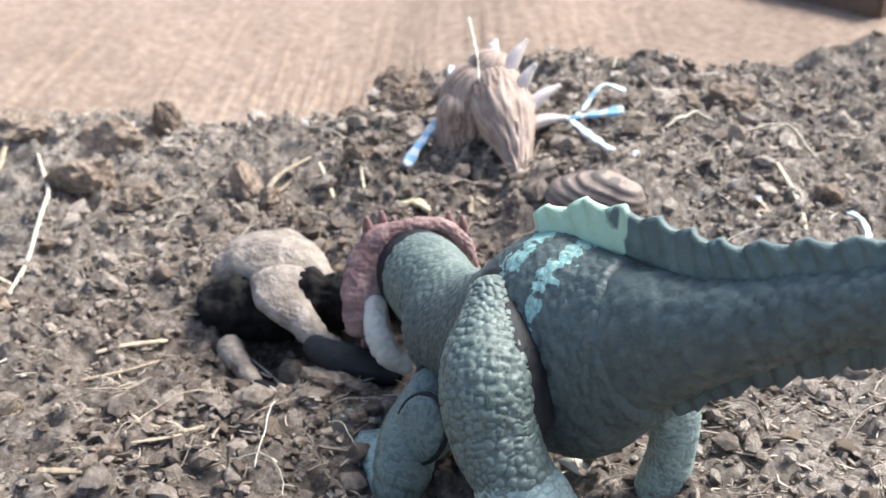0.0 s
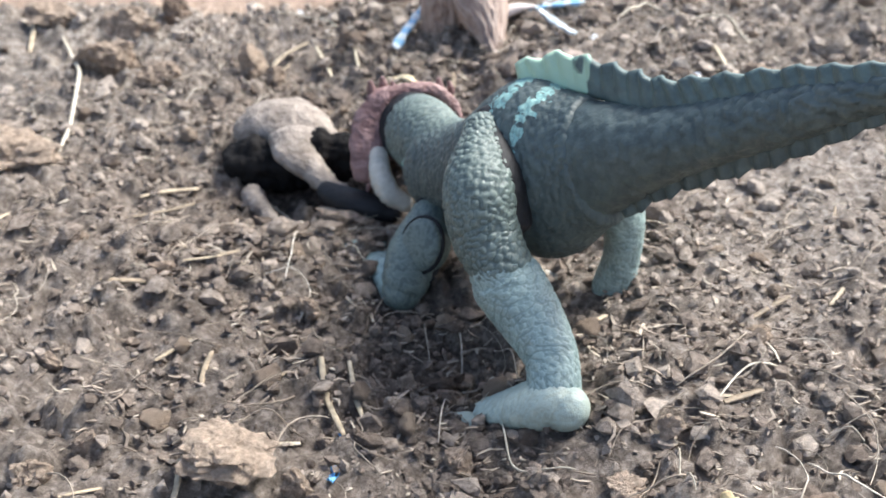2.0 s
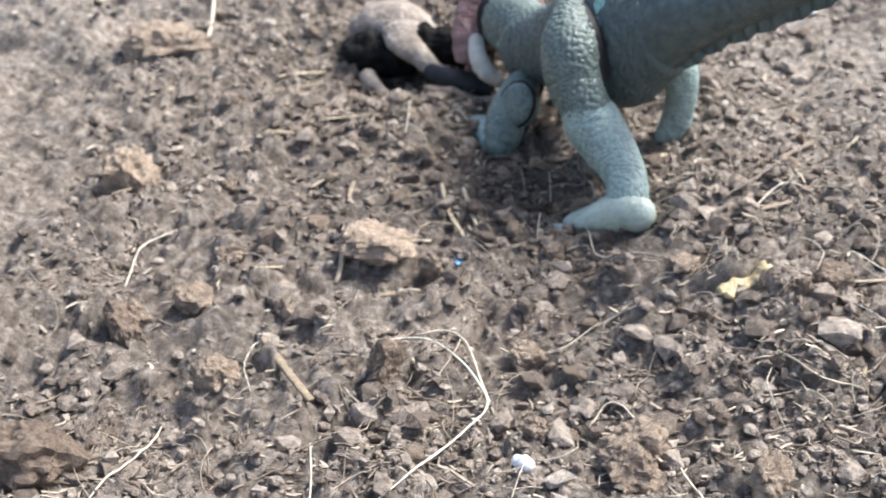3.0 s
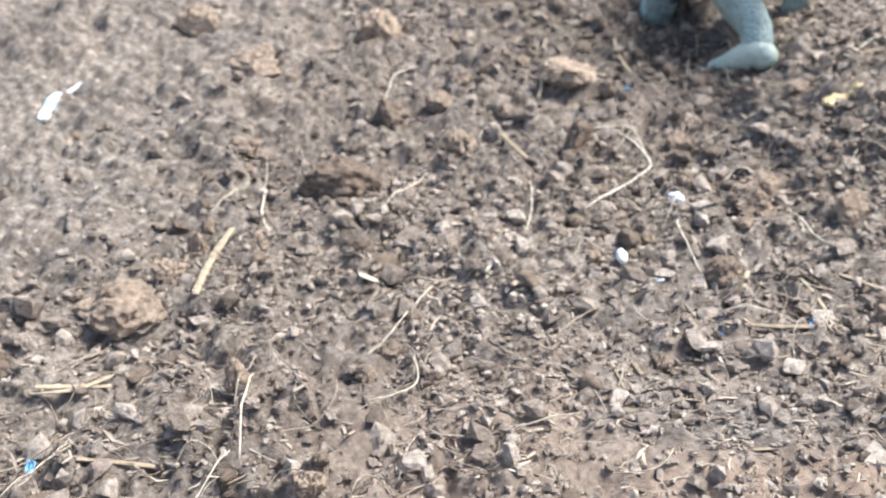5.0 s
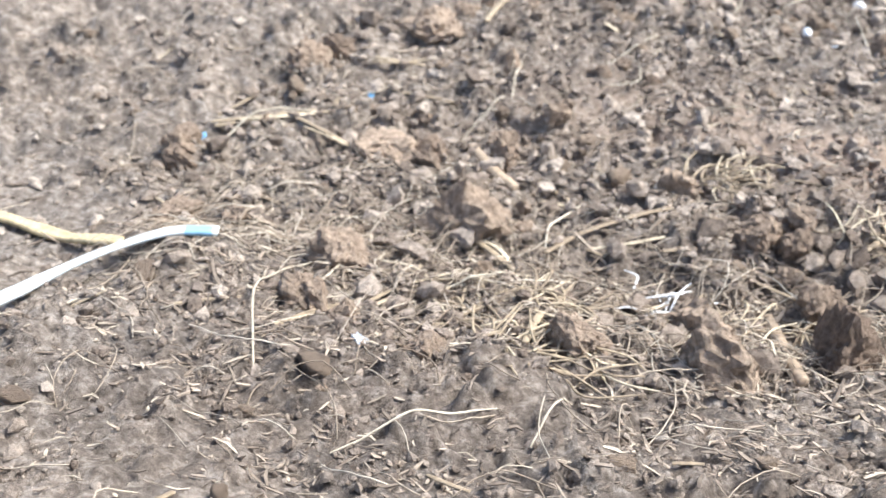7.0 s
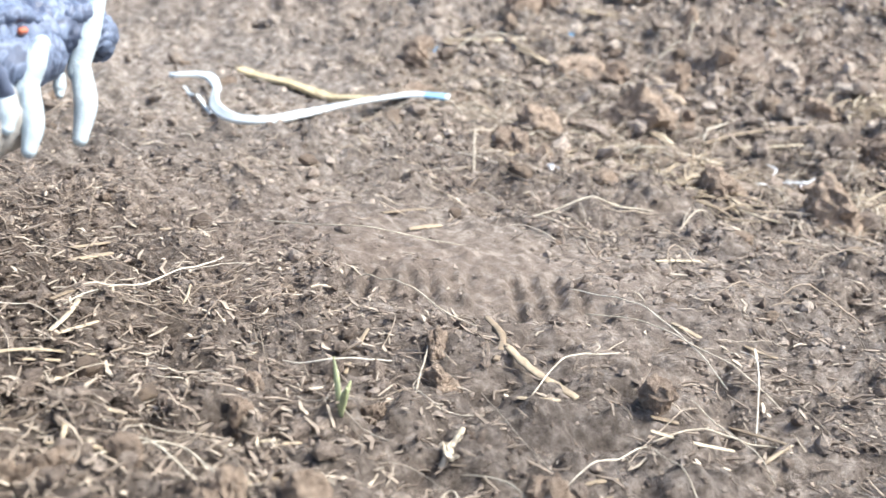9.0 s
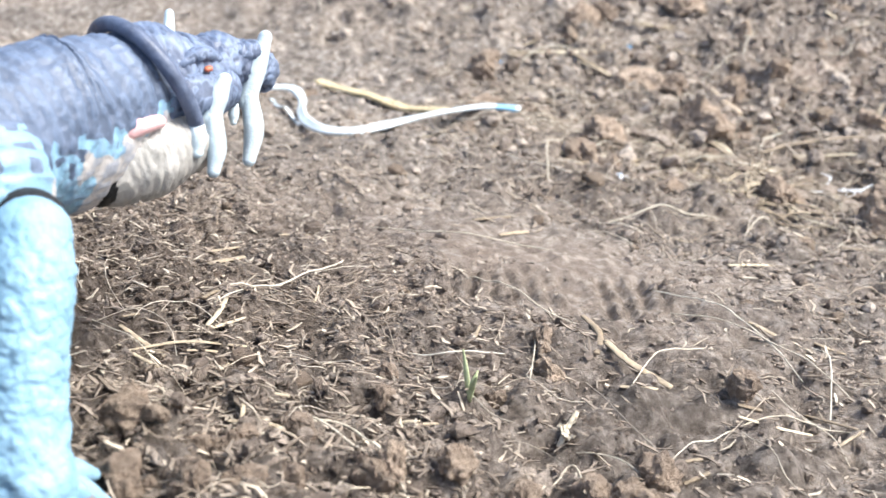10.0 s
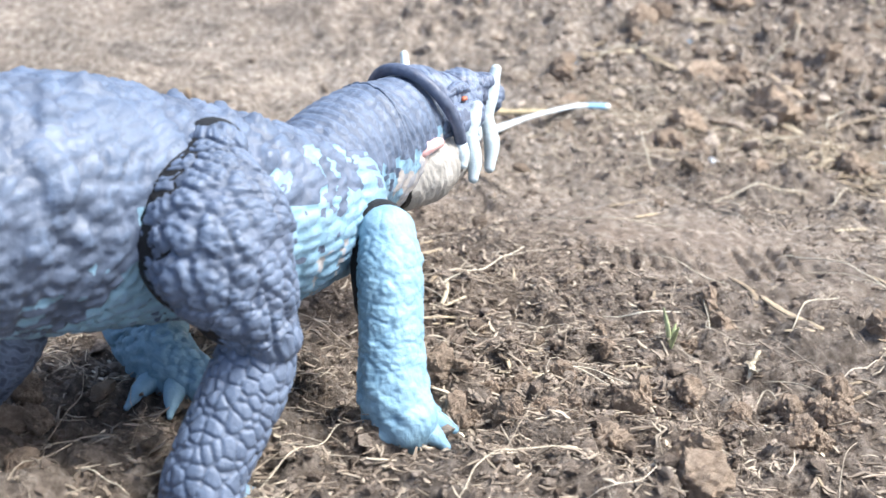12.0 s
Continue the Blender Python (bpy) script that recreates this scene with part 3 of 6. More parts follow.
    body("shoulder_joint", [(0.0026, 0.2400, 0.0168, 0.0068, 0.0070), (-0.0021, 0.2315, 0.0108, 0.0077, 0.0078), (-0.0040, 0.2255, 0.0060, 0.0073, 0.0071)], BLACK, d, "dark gap of the shoulder joint", rings=30, segs=40, up=(0, 1, 0.3))
    arm = body("arm", [(0.0010, 0.2361, 0.0170, 0.0063, 0.0066), (-0.0037, 0.2276, 0.0112, 0.0072, 0.0074), (-0.0059, 0.2209, 0.0055, 0.0068, 0.0066), (-0.0070, 0.2190, 0.0030, 0.0058, 0.0052)],
               TEAL, d, rings=60, segs=48, up=(0, 1, 0.3), relief=scales(0.0024, 0.00014, seed=9), mask=lambda p: 0 * p[:, 0])
    face = np.array((-0.55, -0.72, 0.42)) / np.linalg.norm((-0.55, -0.72, 0.42))
    across = np.cross(face, (0, 0, 1.0)) / np.linalg.norm(np.cross(face, (0, 0, 1.0)))
    over = np.cross(across, face)
    hub = np.array((-0.0016, 0.2222, 0.0171))
    body("joint_disc", [(*(hub - face * 0.0050), 0.0066, 0.0078), (*hub, 0.0064, 0.0076)], TEAL, arm, "round disc of the shoulder joint", rings=12, segs=60, caps=(0.2, 0.35), relief=scales(0.0018, 0.00012, seed=14), mask=lambda p: 0 * p[:, 0])
    rim = [(*(hub - face * 0.0006 + across * 0.0067 * math.cos(k) + over * 0.0079 * math.sin(k)), 0.0006, 0.0006) for k in np.radians(np.arange(-40, 261, 20))]
    body("joint_rim", rim, BLACK, arm, "dark groove round the joint disc", rings=70, segs=10, up=tuple(face))
    body("forearm", [(-0.0077, 0.2202, 0.0024, 0.0050, 0.0046), (-0.0115, 0.2309, 0.0025, 0.0045, 0.0038), (-0.0145, 0.2395, 0.0022, 0.0048, 0.0026)], TEAL_PALE, arm, rings=40, segs=36, relief=hide, mask=lambda p: 0 * p[:, 0])
    for ang in (-42, -15, 12, 38):
        a = radians(ang + 112)
        ux, uy = math.cos(a), math.sin(a)
        body("finger", [(-0.0145, 0.2395, 0.0030, 0.0017, 0.0016), (-0.0145 + ux * 0.006, 0.2395 + uy * 0.006, 0.0046, 0.0015, 0.0014), (-0.0145 + ux * 0.0105, 0.2395 + uy * 0.0105, 0.0030, 0.0008, 0.0008)], TEAL_PALE, arm, rings=16, segs=14, mask=lambda p: 0.3 + 0 * p[:, 0])
    neck = body("neck", [(0.0120, 0.2440, 0.0300, 0.0125, 0.0135), (0.0050, 0.2577, 0.0274, 0.0107, 0.0125), (-0.0007, 0.2709, 0.0272, 0.0112, 0.0122), (-0.0041, 0.2830, 0.0242, 0.0106, 0.0113)],
                TEAL, d, rings=120, segs=110, relief=scales(0.0018, 0.00030, seed=10),
                mask=neck_patch)
    body("neck_gap", [(-0.0036, 0.2790, 0.0255, 0.0112, 0.0118), (-0.0046, 0.2830, 0.0245, 0.0112, 0.0116)], BLACK, d, "dark gap behind the head", rings=10, segs=50)
    head = body("head", [(-0.0052, 0.2870, 0.0235, 0.0112, 0.0112), (-0.0077, 0.2943, 0.0185, 0.0112, 0.0108), (-0.0107, 0.3091, 0.0092, 0.0092, 0.0082), (-0.0129, 0.3223, 0.0010, 0.0059, 0.0050)],
                MAROON, d, rings=60, segs=56, relief=scales(0.002, 0.0003, seed=11))
    body("head_crest", [(-0.0184, 0.2722, 0.0120, 0.0040, 0.0020), (-0.0186, 0.2740, 0.0185, 0.0054, 0.0019), (-0.0178, 0.2785, 0.0252, 0.0058, 0.0018), (-0.0150, 0.2825, 0.0322, 0.0044, 0.0018), (-0.0085, 0.2848, 0.0357, 0.0026, 0.0016), (0.0010, 0.2869, 0.0359, 0.0022, 0.0016), (0.0080, 0.2863, 0.0318, 0.0020, 0.0015), (0.0114, 0.2825, 0.0255, 0.0016, 0.0015)],
         MAROON, head, rings=110, segs=40, up=(0.0, 1.0, -0.4), relief=both(scales(0.0014, 0.0003, seed=12), lambda p, u, th: 0.0004 * vnoise(p[:, 0] * 330 + p[:, 1] * 200, p[:, 2] * 330, 13)))
    for x, y, z, r, hgt in ((-0.0170, 0.2850, 0.0345, 0.0017, 0.0042), (-0.0134, 0.2891, 0.0350, 0.0016, 0.0034), (-0.0102, 0.2890, 0.0352, 0.0011, 0.0020), (0.0046, 0.2900, 0.0345, 0.0015, 0.0036), (0.0082, 0.2920, 0.0335, 0.0012, 0.0026), (-0.0192, 0.2750, 0.0130, 0.0012, -0.0030), (-0.0175, 0.2715, 0.0100, 0.0012, -0.0025)):
        body("horn", [(x, y, z - 0.0008, r, r), (x - 0.0003, y, z + hgt * 0.5, r * 0.85, r * 0.85), (x - 0.0006, y, z + hgt, r * 0.5, r * 0.5)], MAROON, head, rings=14, segs=16, up=(0, 1, 0))
    body("jaw", [(-0.0146, 0.2723, 0.0194, 0.0030, 0.0030), (-0.0138, 0.2657, 0.0158, 0.0036, 0.0034), (-0.0111, 0.2614, 0.0120, 0.0036, 0.0034), (-0.0064, 0.2604, 0.0090, 0.0028, 0.0026)], CREAM, head, "cream lower jaw", rings=40, segs=30, up=(0, 1, 0.3), relief=scales(0.0018, 0.0003, seed=2))
    return d


green_dinosaur()

# ---- the carcass under its jaws ----
HIDE = plastic("tan_hide", (0.16, 0.128, 0.104), (0.34, 0.285, 0.24), rough=0.8, size=190, relief=0.0010, fine=500)
HIDE_SHADED = plastic("shaded_hide", (0.006, 0.0055, 0.0055), (0.015, 0.013, 0.012), rough=0.8, spec=0.15)


def carcass():
    d = thing("toy_animal", "tan toy hoofed animal lying on its side in soil", "toy", at=(-0.047, 0.305, float(rise(-0.047, 0.305))))
    fur = lambda p, u, th: 0.0003 * vnoise(th * 22, u * 16, 40) + 0.0008 * vnoise(p[:, 0] * 180, p[:, 1] * 180, 44)
    body("body", [(-0.0610, 0.3150, 0.0070, 0.0075, 0.0060), (-0.0560, 0.3150, 0.0088, 0.0110, 0.0082), (-0.0475, 0.3140, 0.0098, 0.0130, 0.0088), (-0.0400, 0.3105, 0.0088, 0.0105, 0.0080), (-0.0350, 0.3060, 0.0072, 0.0070, 0.0060)], HIDE, d, rings=70, segs=60, relief=fur)
    # Solid in near black: the shade of the hollow under the hide is its colour.
    body("belly", [(-0.0650, 0.3050, -0.0010, 0.0050, 0.0060), (-0.0600, 0.3010, 0.0010, 0.0080, 0.0092), (-0.0460, 0.2995, 0.0030, 0.0085, 0.0100), (-0.0330, 0.2975, 0.0065, 0.0075, 0.0092), (-0.0200, 0.2955, 0.0070, 0.0060, 0.0078)], HIDE_SHADED, d, "open belly with its shade painted near black", rings=70, segs=60, relief=both(scales(0.004, 0.0006), lambda p, u, th: 0.0016 * vnoise(p[:, 0] * 260, p[:, 2] * 260, 43)))
    leg = body("leg", [(-0.0436, 0.2986, 0.0121, 0.0088, 0.0042), (-0.0424, 0.2925, 0.0099, 0.0076, 0.0042), (-0.0380, 0.2867, 0.0075, 0.0050, 0.0040), (-0.0316, 0.2791, 0.0053, 0.0034, 0.0033), (-0.0267, 0.2753, 0.0048, 0.0034, 0.0031)], HIDE, d, rings=70, segs=50, relief=fur)
    body("hoof", [(-0.0312, 0.2750, 0.0047, 0.0036, 0.0036), (-0.0285, 0.2728, 0.0044, 0.0044, 0.0040), (-0.0238, 0.2705, 0.0040, 0.0052, 0.0042), (-0.0170, 0.2685, 0.0032, 0.0048, 0.0040), (-0.0105, 0.2672, 0.0022, 0.0038, 0.0034)], BLACK, leg, "black hoof", rings=30, segs=30)
    low = body("leg", [(-0.0575, 0.2870, -0.0030, 0.0034, 0.0034), (-0.0535, 0.2810, -0.0060, 0.0027, 0.0027), (-0.0490, 0.2755, -0.0082, 0.0026, 0.0026)], HIDE, d, rings=30, segs=24, relief=fur)
    body("hoof", [(-0.0480, 0.2742, -0.0085, 0.0032, 0.0028), (-0.0440, 0.2722, -0.0086, 0.0038, 0.0030), (-0.0405, 0.2710, -0.0088, 0.0034, 0.0024)], BLACK, low, "black hoof", rings=24, segs=24)


carcass()

# ---- the grooved brown toy farther off ----
BROWN = plastic("brown_fur_plastic", (0.20, 0.130, 0.098), (0.32, 0.228, 0.18), rough=0.6, size=180, brushed=(0.50, 0.40, 0.33))
PALE_HORN = plastic("pale_spike_plastic", (0.50, 0.42, 0.38), (0.62, 0.54, 0.50), rough=0.5)


def brown_beast():
    d = thing("toy_boar", "brown toy animal with grooved fur and pale spikes", "toy", at=(0.018, 0.388, float(rise(0.018, 0.388))))
    fur = lambda p, u, th: 0.0007 * vnoise(th * 11 + 1.5 * np.sin(u * 5), u * 5, 50) + 0.0005 * vnoise(th * 24 + np.sin(u * 7), u * 9, 51)
    body("body", [(0.0185, 0.3985, 0.0405, 0.0090, 0.0080), (0.0165, 0.3975, 0.0365, 0.0125, 0.0110), (0.0140, 0.3960, 0.0300, 0.0140, 0.0115), (0.0115, 0.3940, 0.0200, 0.0125, 0.0100), (0.0100, 0.3930, 0.0150, 0.0105, 0.0085)], BROWN, d, rings=70, segs=110, up=(0, 1, 0), relief=fur)
    body("head", [(0.0200, 0.3920, 0.0350, 0.0105, 0.0100), (0.0232, 0.3800, 0.0300, 0.0100, 0.0098), (0.0258, 0.3685, 0.0240, 0.0056, 0.0058), (0.0270, 0.3600, 0.0200, 0.0030, 0.0032), (0.0276, 0.3570, 0.0180, 0.0026, 0.0026)], BROWN, d, rings=70, segs=90, relief=fur)
    for a, b in (((0.0240, 0.3950, 0.0430), (0.0300, 0.3990, 0.0520)), ((0.0265, 0.3860, 0.0370), (0.0325, 0.3880, 0.0470)), ((0.0300, 0.3830, 0.0330), (0.0410, 0.3870, 0.0400)), ((0.0300, 0.3800, 0.0280), (0.0430, 0.3830, 0.0300)), ((0.0180, 0.4010, 0.0440), (0.0195, 0.4050, 0.0500))):
        m = [(p + q) / 2 + o for p, q, o in zip(a, b, (0, 0, 0.0008))]
        body("spike", [(*a, 0.0030, 0.0026), (*m, 0.0022, 0.0019), (*b, 0.0008, 0.0008)], PALE_HORN, d, "pale pinkish spike", rings=24, segs=20, relief=lambda p, u, th: 0.0002 * np.abs(np.sin(th * 6)))
    for x, y in ((0.0060, 0.3900), (0.0250, 0.3990)):
        body("leg", [(x, y, 0.030, 0.0060, 0.0060), (x, y - 0.001, 0.020, 0.0048, 0.0048), (x, y - 0.002, 0.013, 0.0045, 0.0045)], BROWN, d, rings=30, segs=50, up=(0, 1, 0), relief=fur)


brown_beast()

# ---- the slate blue toy dinosaur ----
SLATE = plastic("slate_plastic", (0.064, 0.085, 0.130), (0.115, 0.146, 0.212), (0.215, 0.365, 0.475), (0.46, 0.43, 0.41), rough=0.5, size=130, brushed=(0.15, 0.205, 0.305))
SLATE_DARK = plastic("dark_slate_plastic", (0.050, 0.064, 0.105), (0.105, 0.132, 0.200), rough=0.48, size=320, brushed=(0.25, 0.32, 0.45))
SKY = plastic("sky_blue_plastic", (0.165, 0.305, 0.415), (0.225, 0.375, 0.485), (0.46, 0.44, 0.425), rough=0.55, brushed=(0.27, 0.43, 0.53))
BONE = plastic("bone_plastic", (0.42, 0.50, 0.54), (0.51, 0.59, 0.63), rough=0.4)
JAWCREAM = plastic("jaw_plastic", (0.31, 0.295, 0.27), (0.41, 0.385, 0.355), rough=0.55)
PINK = plastic("pink_plastic", (0.62, 0.36, 0.36), (0.70, 0.44, 0.43), rough=0.4)
RED = plastic("eye_red", (0.40, 0.10, 0.05), (0.52, 0.16, 0.08), rough=0.4)


def b_belly(p):
    """Sky blue paint on the chest and the belly, with a ragged, blotchy edge."""
    x, y, z = p.T
    n = 0.0040 * vnoise(y * 240, z * 240, 61) + 0.0030 * vnoise(y * 620, z * 620, 62)
    front = step(0.1322, 0.1310, z + n + 0.25 * (y + 0.50)) * step(-0.524, -0.519, y + n)
    low = step(0.1348, 0.1338, z + 1.4 * n - 0.6 * (y + 0.543)) * step(-0.530, -0.534, y + 0.8 * n)
    spots = step(0.50, 0.62, vnoise(y * 300, z * 300, 60)) * step(0.142, 0.136, z) * step(-0.548, -0.540, y)
    return np.clip(np.maximum(np.maximum(front, low), spots) * (1 - step(0.55, 0.7, vnoise(y * 520, z * 520, 59)) * step(0.116, 0.122, z)), 0, 1)


def b_flecks(p):
    """Cream flecks in upright streaks down the chest."""
    x, y, z = p.T
    return step(0.28, 0.42, vnoise(y * 700, z * 170, 58)) * step(0.124, 0.120, z) * step(-0.516, -0.508, y) * step(0.104, 0.109, z) * 0.9


def slate_dinosaur():
    d = thing("toy_dinosaur", "slate and sky blue toy dinosaur with long white tusks", "toy", at=(-0.11, -0.52, float(rise(-0.11, -0.52))))
    hide = scales(0.0017, 0.00026, seed=70)
    knobs = lambda p, u, th: (0.0015 * step(0.32, 0.10, cells(p / 0.0085, 77)[0]) + 0.0008 * vnoise(p[:, 1] * 260, p[:, 2] * 260, 65)) * step(0.136, 0.142, p[:, 2])
    trunk = [(-0.1400, -0.6300, 0.1400, 0.0050, 0.0055), (-0.1395, -0.6050, 0.1450, 0.0090, 0.0095), (-0.1380, -0.5772, 0.1480, 0.0140, 0.0145), (-0.1347, -0.5569, 0.1450, 0.0177, 0.0185), (-0.1288, -0.5372, 0.1391, 0.0193, 0.0200), (-0.1213, -0.5213, 0.1318, 0.0178, 0.0185), (-0.1143, -0.5059, 0.1244, 0.0154, 0.0164), (-0.1116, -0.4930, 0.1200, 0.0121, 0.0137)]
    body("trunk", trunk, SLATE, d, rings=260, segs=180, relief=both(scales(0.0036, 0.00042, (1, 0.7, 1.4), seed=71), scales(0.0014, 0.00016, seed=81), knobs, lambda p, u, th: 0.0003 * np.sin(p[:, 2] * 2400 - p[:, 1] * 500) * step(0.131, 0.127, p[:, 2]) * step(-0.530, -0.536, p[:, 1])), mask=b_belly, mask2=b_flecks)
    body("tail", [(-0.1400, -0.6260, 0.1405, 0.0052, 0.0056), (-0.1380, -0.6600, 0.1340, 0.0042, 0.0044), (-0.1330, -0.7000, 0.1300, 0.0028, 0.0030), (-0.1260, -0.7350, 0.1300, 0.0012, 0.0012)], SLATE, d, rings=60, segs=40, relief=hide, mask=lambda p: 0 * p[:, 0])
    neck = body("neck", [(-0.1144, -0.4990, 0.1235, 0.0110, 0.0118), (-0.1149, -0.4815, 0.1238, 0.0108, 0.0125), (-0.1145, -0.4725, 0.1220, 0.0107, 0.0140), (-0.1142, -0.4645, 0.1222, 0.0099, 0.0116), (-0.1141, -0.4565, 0.1205, 0.0090, 0.0108)],
                SLATE, d, rings=150, segs=120, relief=both(scales(0.0018, 0.00018, (1, 0.5, 1), 72), lambda p, u, th: 0.00016 * np.sin(u * 110 + 4 * np.sin(th)) * step(0.118, 0.122, p[:, 2])),
                mask2=lambda p: step(0.1212, 0.1196, p[:, 2] + 0.0028 * vnoise(p[:, 1] * 520, p[:, 2] * 520, 66) + 0.0018 * vnoise(p[:, 1] * 1100, p[:, 2] * 1100, 69)) * step(-0.480, -0.475, p[:, 1] + 0.004 * vnoise(p[:, 1] * 420, p[:, 2] * 420, 68)),
                mask=lambda p: step(0.1226, 0.1214, p[:, 2] + 0.0032 * vnoise(p[:, 1] * 400, p[:, 2] * 400, 63) + 0.0022 * vnoise(p[:, 1] * 900, p[:, 2] * 900, 57)))
    ring = [(-0.1140 + 0.0112 * math.cos(a), -0.4545 - 0.0040 * math.sin(a) - 0.0015 * math.cos(a), 0.1212 + 0.0128 * math.sin(a), 0.0013, 0.0013) for a in np.radians(np.arange(-60, 215, 25))]
    body("collar", ring, SLATE_DARK, d, "dark raised rim behind the head", rings=70, segs=20, up=(0, 1, 0.2))
    head = body("head", [(-0.1150, -0.4545, 0.1225, 0.0090, 0.0096), (-0.1131, -0.4466, 0.1215, 0.0076, 0.0076), (-0.1116, -0.4401, 0.1212, 0.0060, 0.0055), (-0.1095, -0.4347, 0.1200, 0.0048, 0.0052), (-0.1086, -0.4326, 0.1185, 0.0032, 0.0036)], SLATE_DARK, d, rings=70, segs=56, relief=both(scales(0.0018, 0.0004, seed=73), lambda p, u, th: 0.0010 * vnoise(p[:, 1] * 260, p[:, 2] * 260, 64)))
    body("brow", [(-0.1085, -0.4520, 0.1265, 0.0012, 0.0010), (-0.1072, -0.4480, 0.1272, 0.0018, 0.0014), (-0.1072, -0.4440, 0.1252, 0.0010, 0.0009)], SLATE_DARK, head, rings=24, segs=20, relief=scales(0.0015, 0.0002))
    body("nostril", [(-0.1080, -0.4375, 0.1240, 0.0020, 0.0016), (-0.1072, -0.4350, 0.1235, 0.0024, 0.0020), (-0.1070, -0.4328, 0.1215, 0.0016, 0.0014)], SLATE_DARK, head, rings=24, segs=20, relief=scales(0.0015, 0.0002))
    body("cheek", [(-0.1075, -0.4560, 0.1220, 0.0030, 0.0040), (-0.1062, -0.4500, 0.1205, 0.0036, 0.0042), (-0.1060, -0.4440, 0.1200, 0.0026, 0.0034)], SLATE_DARK, head, rings=30, segs=30, relief=scales(0.0017, 0.0003))
    body("jaw_gap", [(-0.1122, -0.4702, 0.1146, 0.0064, 0.0066), (-0.1118, -0.4690, 0.1146, 0.0064, 0.0066)], BLACK, head, "dark gap behind the jaw", rings=8, segs=40, caps=(0.3, 0.3))
    jaw = body("jaw", [(-0.1108, -0.4672, 0.1140, 0.0062, 0.0066), (-0.1086, -0.4612, 0.1142, 0.0070, 0.0072), (-0.1066, -0.4548, 0.1144, 0.0050, 0.0056)], JAWCREAM, head, "cream lower jaw", rings=40, segs=40, relief=scales(0.0016, 0.0003, seed=74))
    body("gum", [(-0.1068, -0.4692, 0.1206, 0.0015, 0.0015), (-0.1056, -0.4664, 0.1216, 0.0021, 0.0018), (-0.1042, -0.4620, 0.1212, 0.0012, 0.0011)], PINK, head, "pink gum", rings=24, segs=20)
    for a, m, b, r in (((-0.1059, -0.4393, 0.1159), (-0.1060, -0.4358, 0.1210), (-0.1061, -0.4327, 0.1256), 0.0013), ((-0.1033, -0.4514, 0.1178), (-0.1033, -0.4492, 0.1210), (-0.1031, -0.4474, 0.1234), 0.0013),
                       ((-0.1026, -0.4513, 0.1180), (-0.1012, -0.4530, 0.1136), (-0.1006, -0.4549, 0.1105), 0.0012), ((-0.1055, -0.4389, 0.1165), (-0.1035, -0.4408, 0.1118), (-0.1028, -0.4435, 0.1073), 0.0013),
                       ((-0.1035, -0.4548, 0.1190), (-0.1024, -0.4558, 0.1165), (-0.1018, -0.4569, 0.1144), 0.0011), ((-0.1056, -0.4430, 0.1166), (-0.1053, -0.4436, 0.1152), (-0.1050, -0.4441, 0.1142), 0.0007),
                       ((-0.1240, -0.4390, 0.1170), (-0.1290, -0.4330, 0.1200), (-0.1322, -0.4286, 0.1240), 0.0010)):
        body("tusk", [(*a, r * 1.2, r * 1.2), (*m, r * 1.35, r * 1.35), (*b, r * 0.9, r * 0.9)], BONE, head, "long bluish white tusk", rings=30, segs=22, up=(1, 0.2, 0))
    body("eye", [(-0.1058, -0.4484, 0.1250, 0.0006, 0.0005), (-0.1056, -0.4479, 0.1250, 0.0006, 0.0005)], RED, head, "small red eye", rings=6, segs=16)
    hip = [(-0.1104, -0.5202, 0.1431, 0.0064, 0.0058), (-0.1062, -0.5275, 0.1383, 0.0108, 0.011), (-0.1021, -0.5315, 0.1332, 0.011, 0.0118), (-0.0981, -0.532, 0.1273, 0.008, 0.0085)]
    body("hip_joint", moved(hip, -0.0016, 0.0010, -0.0005, 0.0001), BLACK, d, "dark gap of the hip joint", rings=40, segs=60, up=(0, 1, 0.2))
    body("shoulder_joint", [(-0.0990, -0.4932, 0.1192, 0.0050, 0.0052), (-0.0967, -0.4968, 0.1138, 0.0058, 0.0058), (-0.0945, -0.5006, 0.1092, 0.0054, 0.0054)], BLACK, d, "dark gap of the shoulder joint", rings=30, segs=40, up=(0, 1, 0.2))
    ma, mb = np.array((-0.1005, -0.5406, 0.1331)), np.array((-0.0908, -0.5346, 0.1209))

    def fold(p, u, th):
        """A slanting muscle that swells over the knee, with a crease above it."""
        f = np.clip((p - ma) @ (mb - ma) / ((mb - ma) @ (mb - ma)), -0.1, 1.1)
        q = p - ma - f[:, None] * (mb - ma)
        far, side = np.linalg.norm(q, axis=1), q[:, 2] + 0.4 * q[:, 1]
        return 0.0013 * np.exp(-(far / 0.0036) ** 2) - 0.0008 * np.exp(-((side - 0.0046) / 0.0012) ** 2 - (far / 0.009) ** 2)

    thigh = body("leg", [(-0.1102, -0.5204, 0.1432, 0.006, 0.0054), (-0.1055, -0.5274, 0.1384, 0.0106, 0.0108), (-0.1017, -0.5313, 0.1332, 0.0108, 0.0116), (-0.098, -0.5315, 0.1265, 0.0082, 0.0082), (-0.0962, -0.5311, 0.1203, 0.0056, 0.0056)],
                 SLATE, d, rings=160, segs=140, up=(0, 1, 0.2), relief=both(scales(0.0018, 0.00030, seed=75), scales(0.0055, 0.00042, (1, 1.5, 0.8), seed=76), fold), mask=lambda p: 0 * p[:, 0])
